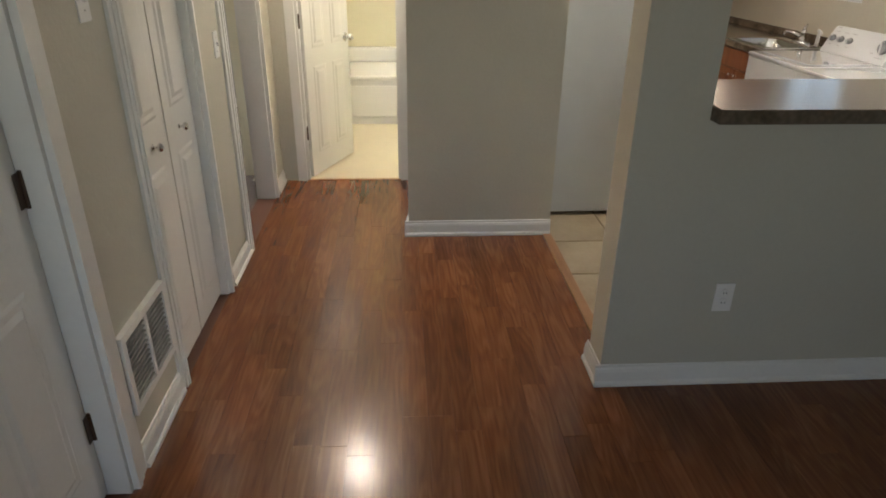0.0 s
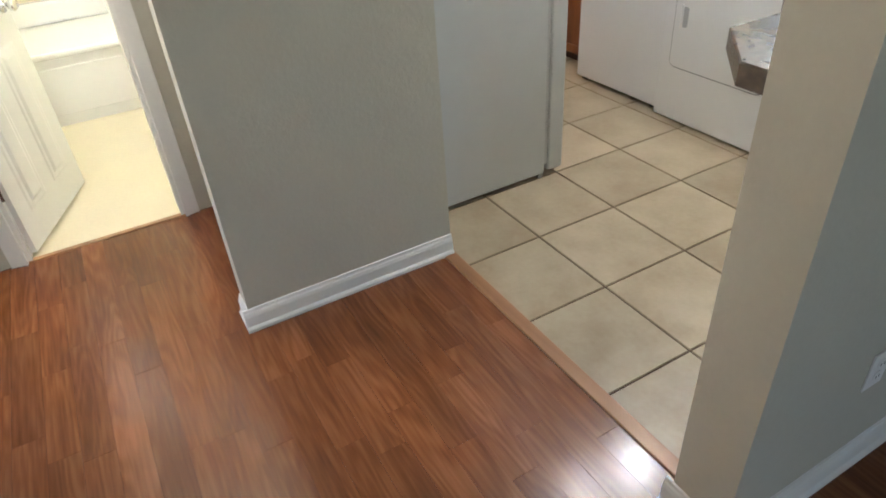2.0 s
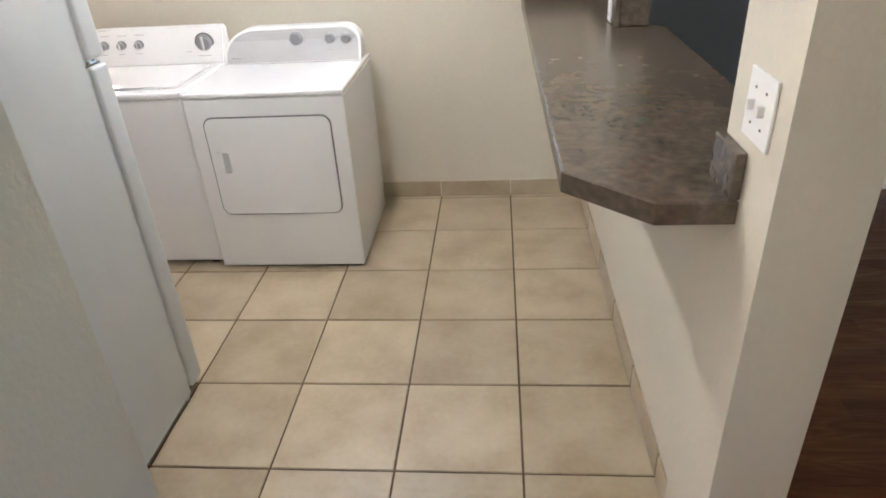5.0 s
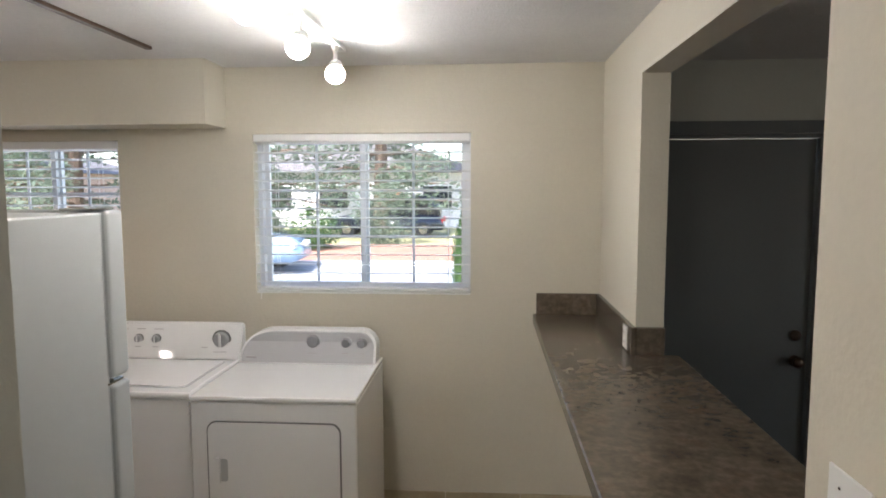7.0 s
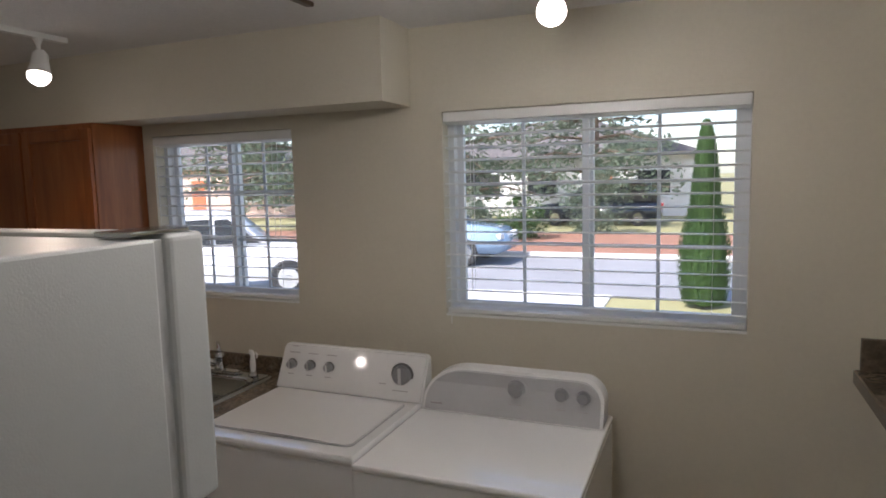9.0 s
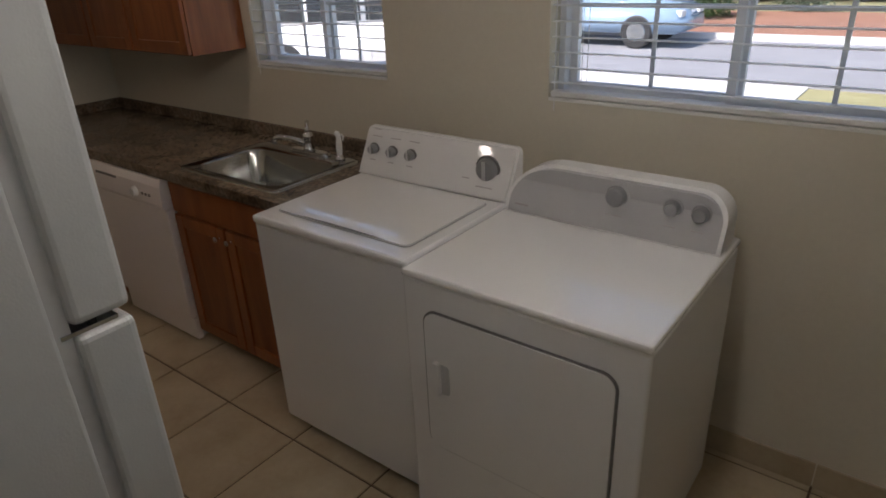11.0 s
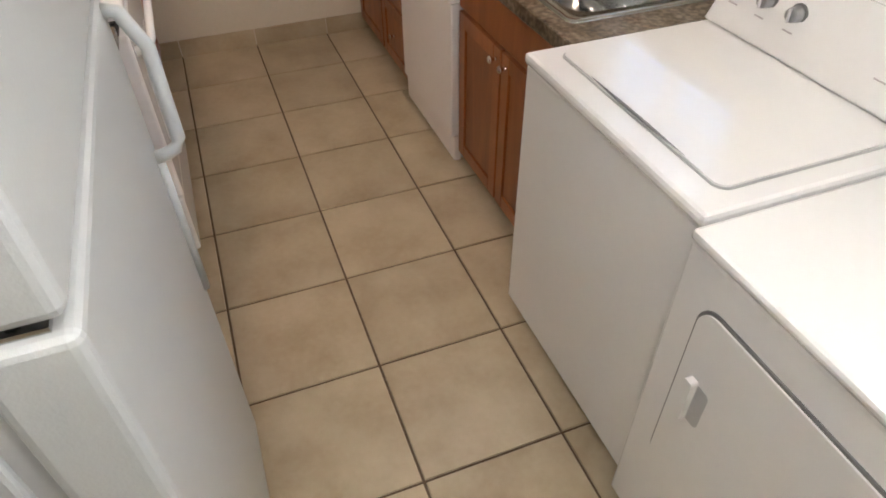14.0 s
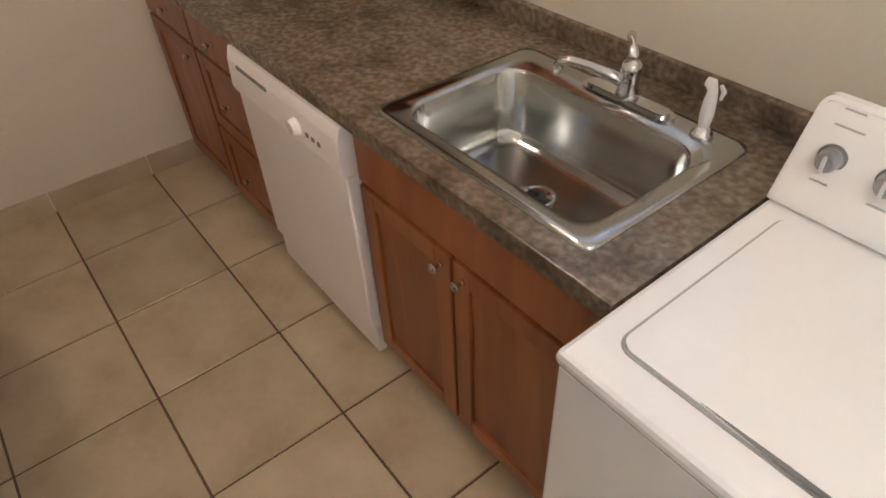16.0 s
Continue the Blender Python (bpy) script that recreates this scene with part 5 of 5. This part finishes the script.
def car(name, label, place, turn, paint, long=4.4, wide=1.75, high=1.55):
    """A parked estate car: local x along its length, rounded body, glazed cabin and wheels."""
    ob = thing(name, label, "car", place, turn)
    L, W = long / 2, wide / 2
    lower = [(-L, 0.30), (-L + 0.05, 0.62), (-L + 0.15, 0.90), (-0.25 * L, 0.94), (0.45 * L, 0.93), (L - 0.25, 0.84), (L - 0.02, 0.62), (L, 0.30)]
    cabin = [(-L + 0.12, 0.92), (-L + 0.35, high - 0.1), (-L + 0.7, high), (0.05 * L, high), (0.2 * L, high - 0.06), (0.48 * L, 0.93)]
    bm = bmesh.new()
    prism(bm, lower, lambda z: -W + 0.05 * abs(z - 0.6), W)
    bmesh.ops.bevel(bm, geom=list(bm.edges), offset=0.05, segments=2, affect="EDGES")
    part("body", bm, paint, ob, smooth=True)
    bm = bmesh.new()
    prism(bm, cabin, lambda z: -W + 0.10, W - 0.10)
    bmesh.ops.bevel(bm, geom=list(bm.edges), offset=0.04, segments=2, affect="EDGES")
    part("cabin", bm, paint, ob, smooth=True)
    for s in (-1, 1):
        for x0, x1, x2, x3 in ((-L + 0.35, -L + 0.50, -L + 1.25, -L + 1.25), (-L + 1.33, -L + 1.33, 0.02 * L, 0.02 * L), (0.06 * L, 0.06 * L, 0.16 * L, 0.40 * L)):
            bm = bmesh.new()
            y = s * (W - 0.097)
            q = [(x0, 0.98), (x1, high - 0.14), (x2, high - 0.12), (x3, 0.98)]
            f = [bm.verts.new((x, y + s * 0.004, z)) for x, z in q]
            b = [bm.verts.new((x, y - s * 0.01, z)) for x, z in q]
            bm.faces.new(f)
            for i in range(4):
                bm.faces.new((f[i], f[(i + 1) % 4], b[(i + 1) % 4], b[i]))
            bmesh.ops.recalc_face_normals(bm, faces=bm.faces)
            part("side_window", bm, CARGLASS, ob)
    for x in (-L + 0.85, L - 0.85):
        for s in (-1, 1):
            bm = bmesh.new()
            prof = [(0.30, -0.1), (0.33, -0.08), (0.33, 0.08), (0.30, 0.1)]
            lathe(bm, prof, 22, "y", (x, s * (W - 0.09), 0.33))
            tyre = part("tyre", bm, BLACK, ob)
            bm = bmesh.new()
            lathe(bm, [(0.20, 0), (0.19, s * 0.012), (0.06, s * 0.008), (0.05, s * 0.02)], 18, "y", (x, s * (W + 0.011), 0.33))
            part("rim", bm, STEEL, tyre)
    for s in (-1, 1):
        bm = bmesh.new()
        bx(bm, L - 0.12, L + 0.004, s * (W - 0.30) - 0.14, s * (W - 0.30) + 0.14, 0.62, 0.74, bevel=0.02)
        part("headlight", bm, KNOBW, ob)
        bm = bmesh.new()
        bx(bm, -L - 0.002, -L + 0.10, s * (W - 0.22) - 0.10, s * (W - 0.22) + 0.10, 0.62, 0.84, bevel=0.02)
        part("tail_light", bm, REDLIGHT, ob)
    return ob


car("car", "light blue estate car parked at the far kerb", (-7.4, 13.1, -0.28), 0, BLUECAR)
car("car", "white car parked on the driveway", (-9.4, 7.8, -0.275), 35, WHITECAR)
car("car", "dark pickup-like car parked beyond the street", (-5.0, 25.5, -0.30), 180, DARKCAR, 5.0, 1.85, 1.75)


def house(x0, x1, y, h, wall_mat, door_at, windows):
    ob = thing("house", "single-storey pale house across the street", "house")
    boxes("wall", wall_mat, ob, (x0, x1, y, y + 8, -0.3, h))
    bm = bmesh.new()
    pts = [(x0 - 0.5, h), (x1 + 0.5, h), ((x0 + x1) / 2 + 2, h + 2.0), ((x0 + x1) / 2 - 2, h + 2.0)]
    prism(bm, pts, lambda z: y - 0.5 + (z - h) * 1.2, y + 8.5)
    part("roof", bm, ROOF, ob)
    for a in door_at:
        boxes("door", REDDOOR, ob, (a, a + 1.0, y - 0.05, y - 0.002, -0.2, 1.95))
    for a, b in windows:
        w = boxes("window", CARGLASS, ob, (a, b, y - 0.03, y - 0.002, 0.7, 1.9))
        boxes("frame", VINYLW, w, (a - 0.08, b + 0.08, y - 0.05, y - 0.031, 0.62, 0.7), (a - 0.08, b + 0.08, y - 0.05, y - 0.031, 1.9, 1.98))


house(-16, -1.0, 31, 2.6, HOUSEW, (-6.2,), ((-13, -11), (-9.5, -8), (-4, -2.5)))
house(-42, -22, 29, 2.6, HOUSEP, (-30,), ((-40, -38), (-36, -34), (-27, -25)))
house(4, 22, 33, 2.6, HOUSEW, (10,), ((6, 8), (14, 16)))

# ---- floor pieces: tiles, base tiles, planks ----
TP = 0.41
X_L, X_R, Y_B, Y_F = -4.91, 0.0, -1.585, 0.855
meshes = {}


def piece(key, name, material, x0, x1, y0, y1, z0, z1, parent, bevel=0.002):
    """One tile or plank; alike pieces share a mesh that lies round its own middle."""
    w, d, h = round(x1 - x0, 4), round(y1 - y0, 4), round(z1 - z0, 4)
    k = (key, w, d, h)
    if k not in meshes:
        a, b = w / 2, d / 2
        c = min(bevel, h * 0.8)
        me = bpy.data.meshes.new(name)
        v = [(-a, -b, 0), (a, -b, 0), (a, b, 0), (-a, b, 0), (-a, -b, h - c), (a, -b, h - c), (a, b, h - c), (-a, b, h - c),
             (-a + c, -b + c, h), (a - c, -b + c, h), (a - c, b - c, h), (-a + c, b - c, h)]
        f = [(0, 1, 5, 4), (1, 2, 6, 5), (2, 3, 7, 6), (3, 0, 4, 7), (4, 5, 9, 8), (5, 6, 10, 9), (6, 7, 11, 10), (7, 4, 8, 11), (8, 9, 10, 11)]
        me.from_pydata(v, [], f)
        me.materials.append(material)
        meshes[k] = me
    ob = new(name, meshes[k])
    ob.location = ((x0 + x1) / 2, (y0 + y1) / 2, z0)
    ob.parent = parent
    return ob


G = 0.004
xs = [X_R] + [-TP * k for k in range(1, 12)] + [X_L]
ys = [Y_B] + [TP * j for j in range(-3, 3)] + [Y_F]
for xa, xb in zip(xs, xs[1:]):
    for ya, yb in zip(ys, ys[1:]):
        if yb - ya > 0.03:
            piece("tile", "tile", TILE, xb + G, xa - G, ya + G, yb - G, -0.005, 0.0, FLOORT)
BASE = tagged(new("baseboard_tile"), "beige tile skirting along the kitchen walls", "baseboard", kind="structure")
for xa, xb in zip(xs, xs[1:]):
    if xa > -2.7:
        piece("base", "tile", TILE, xb + 0.002, xa - 0.002, Y_F - 0.010, Y_F - 0.001, 0.0, 0.098, BASE, 0.003)
for ya, yb in zip(ys, ys[1:]):
    if yb - ya > 0.03:
        piece("base", "tile", TILE, -0.010, -0.001, ya + 0.002, yb - 0.012, 0.0, 0.098, BASE, 0.003)
        if yb < 0.42 and ya > -1.1:
            piece("base", "tile", TILE, X_L + 0.001, X_L + 0.010, ya + 0.002, yb - 0.002, 0.0, 0.098, BASE, 0.003)
piece("base", "tile", TILE, X_L + 0.001, X_L + 0.010, -0.935, -0.822, 0.0, 0.098, BASE, 0.003)

# planks: near ones singly, the rest joined
PW = 0.094
rnd = random.Random(21)
rest = []
count = 0
row = 0
y = -3.318
while y < 0.85:
    x = (-2.345 if y < -1.64 else 0.112) - rnd.uniform(0, 0.6)
    end = 4.6
    y1 = min(y + PW, 0.853)
    if y < -1.64 < y1:
        y1 = -1.633
    while x < end:
        ln = rnd.choice((0.42, 0.58, 0.75, 0.95))
        lo = max(x, -2.345 if y < -1.64 else 0.112)
        hi = min(x + ln, end)
        if y < -2.43 or lo > -1.35 or y > -1.64:
            pass
        elif y > -2.44 and hi > -1.35:
            lo = max(lo, -1.349)
        elif y > -2.34:
            lo = hi
        if hi - lo > 0.02:
            if lo < 1.75 and y < -1.64 and count < 300:
                piece("plank", "plank", WOOD, lo + 0.0004, hi - 0.0004, y + 0.0003, y1 - 0.0003, -0.004, 0.0, FLOORW, 0.0003)
                count += 1
            else:
                rest.append((lo, hi, y, y1))
        x += ln
    y = y1
verts, faces = [], []
for lo, hi, ya, yb in rest:
    n = len(verts)
    verts += [(lo + 0.0004, ya + 0.0003, 0.0), (hi - 0.0004, ya + 0.0003, 0.0), (hi - 0.0004, yb - 0.0003, 0.0), (lo + 0.0004, yb - 0.0003, 0.0)]
    verts += [(v[0], v[1], -0.004) for v in verts[n:n + 4]]
    faces += [(n, n + 1, n + 2, n + 3)] + [(n + i, n + 4 + i, n + 4 + (i + 1) % 4, n + (i + 1) % 4) for i in range(4)]
me = bpy.data.meshes.new("planks")
me.from_pydata(verts, [], faces)
me.materials.append(WOOD)
pl = new("planks", me)
pl.parent = FLOORW
tagged(pl, kind="stuff")
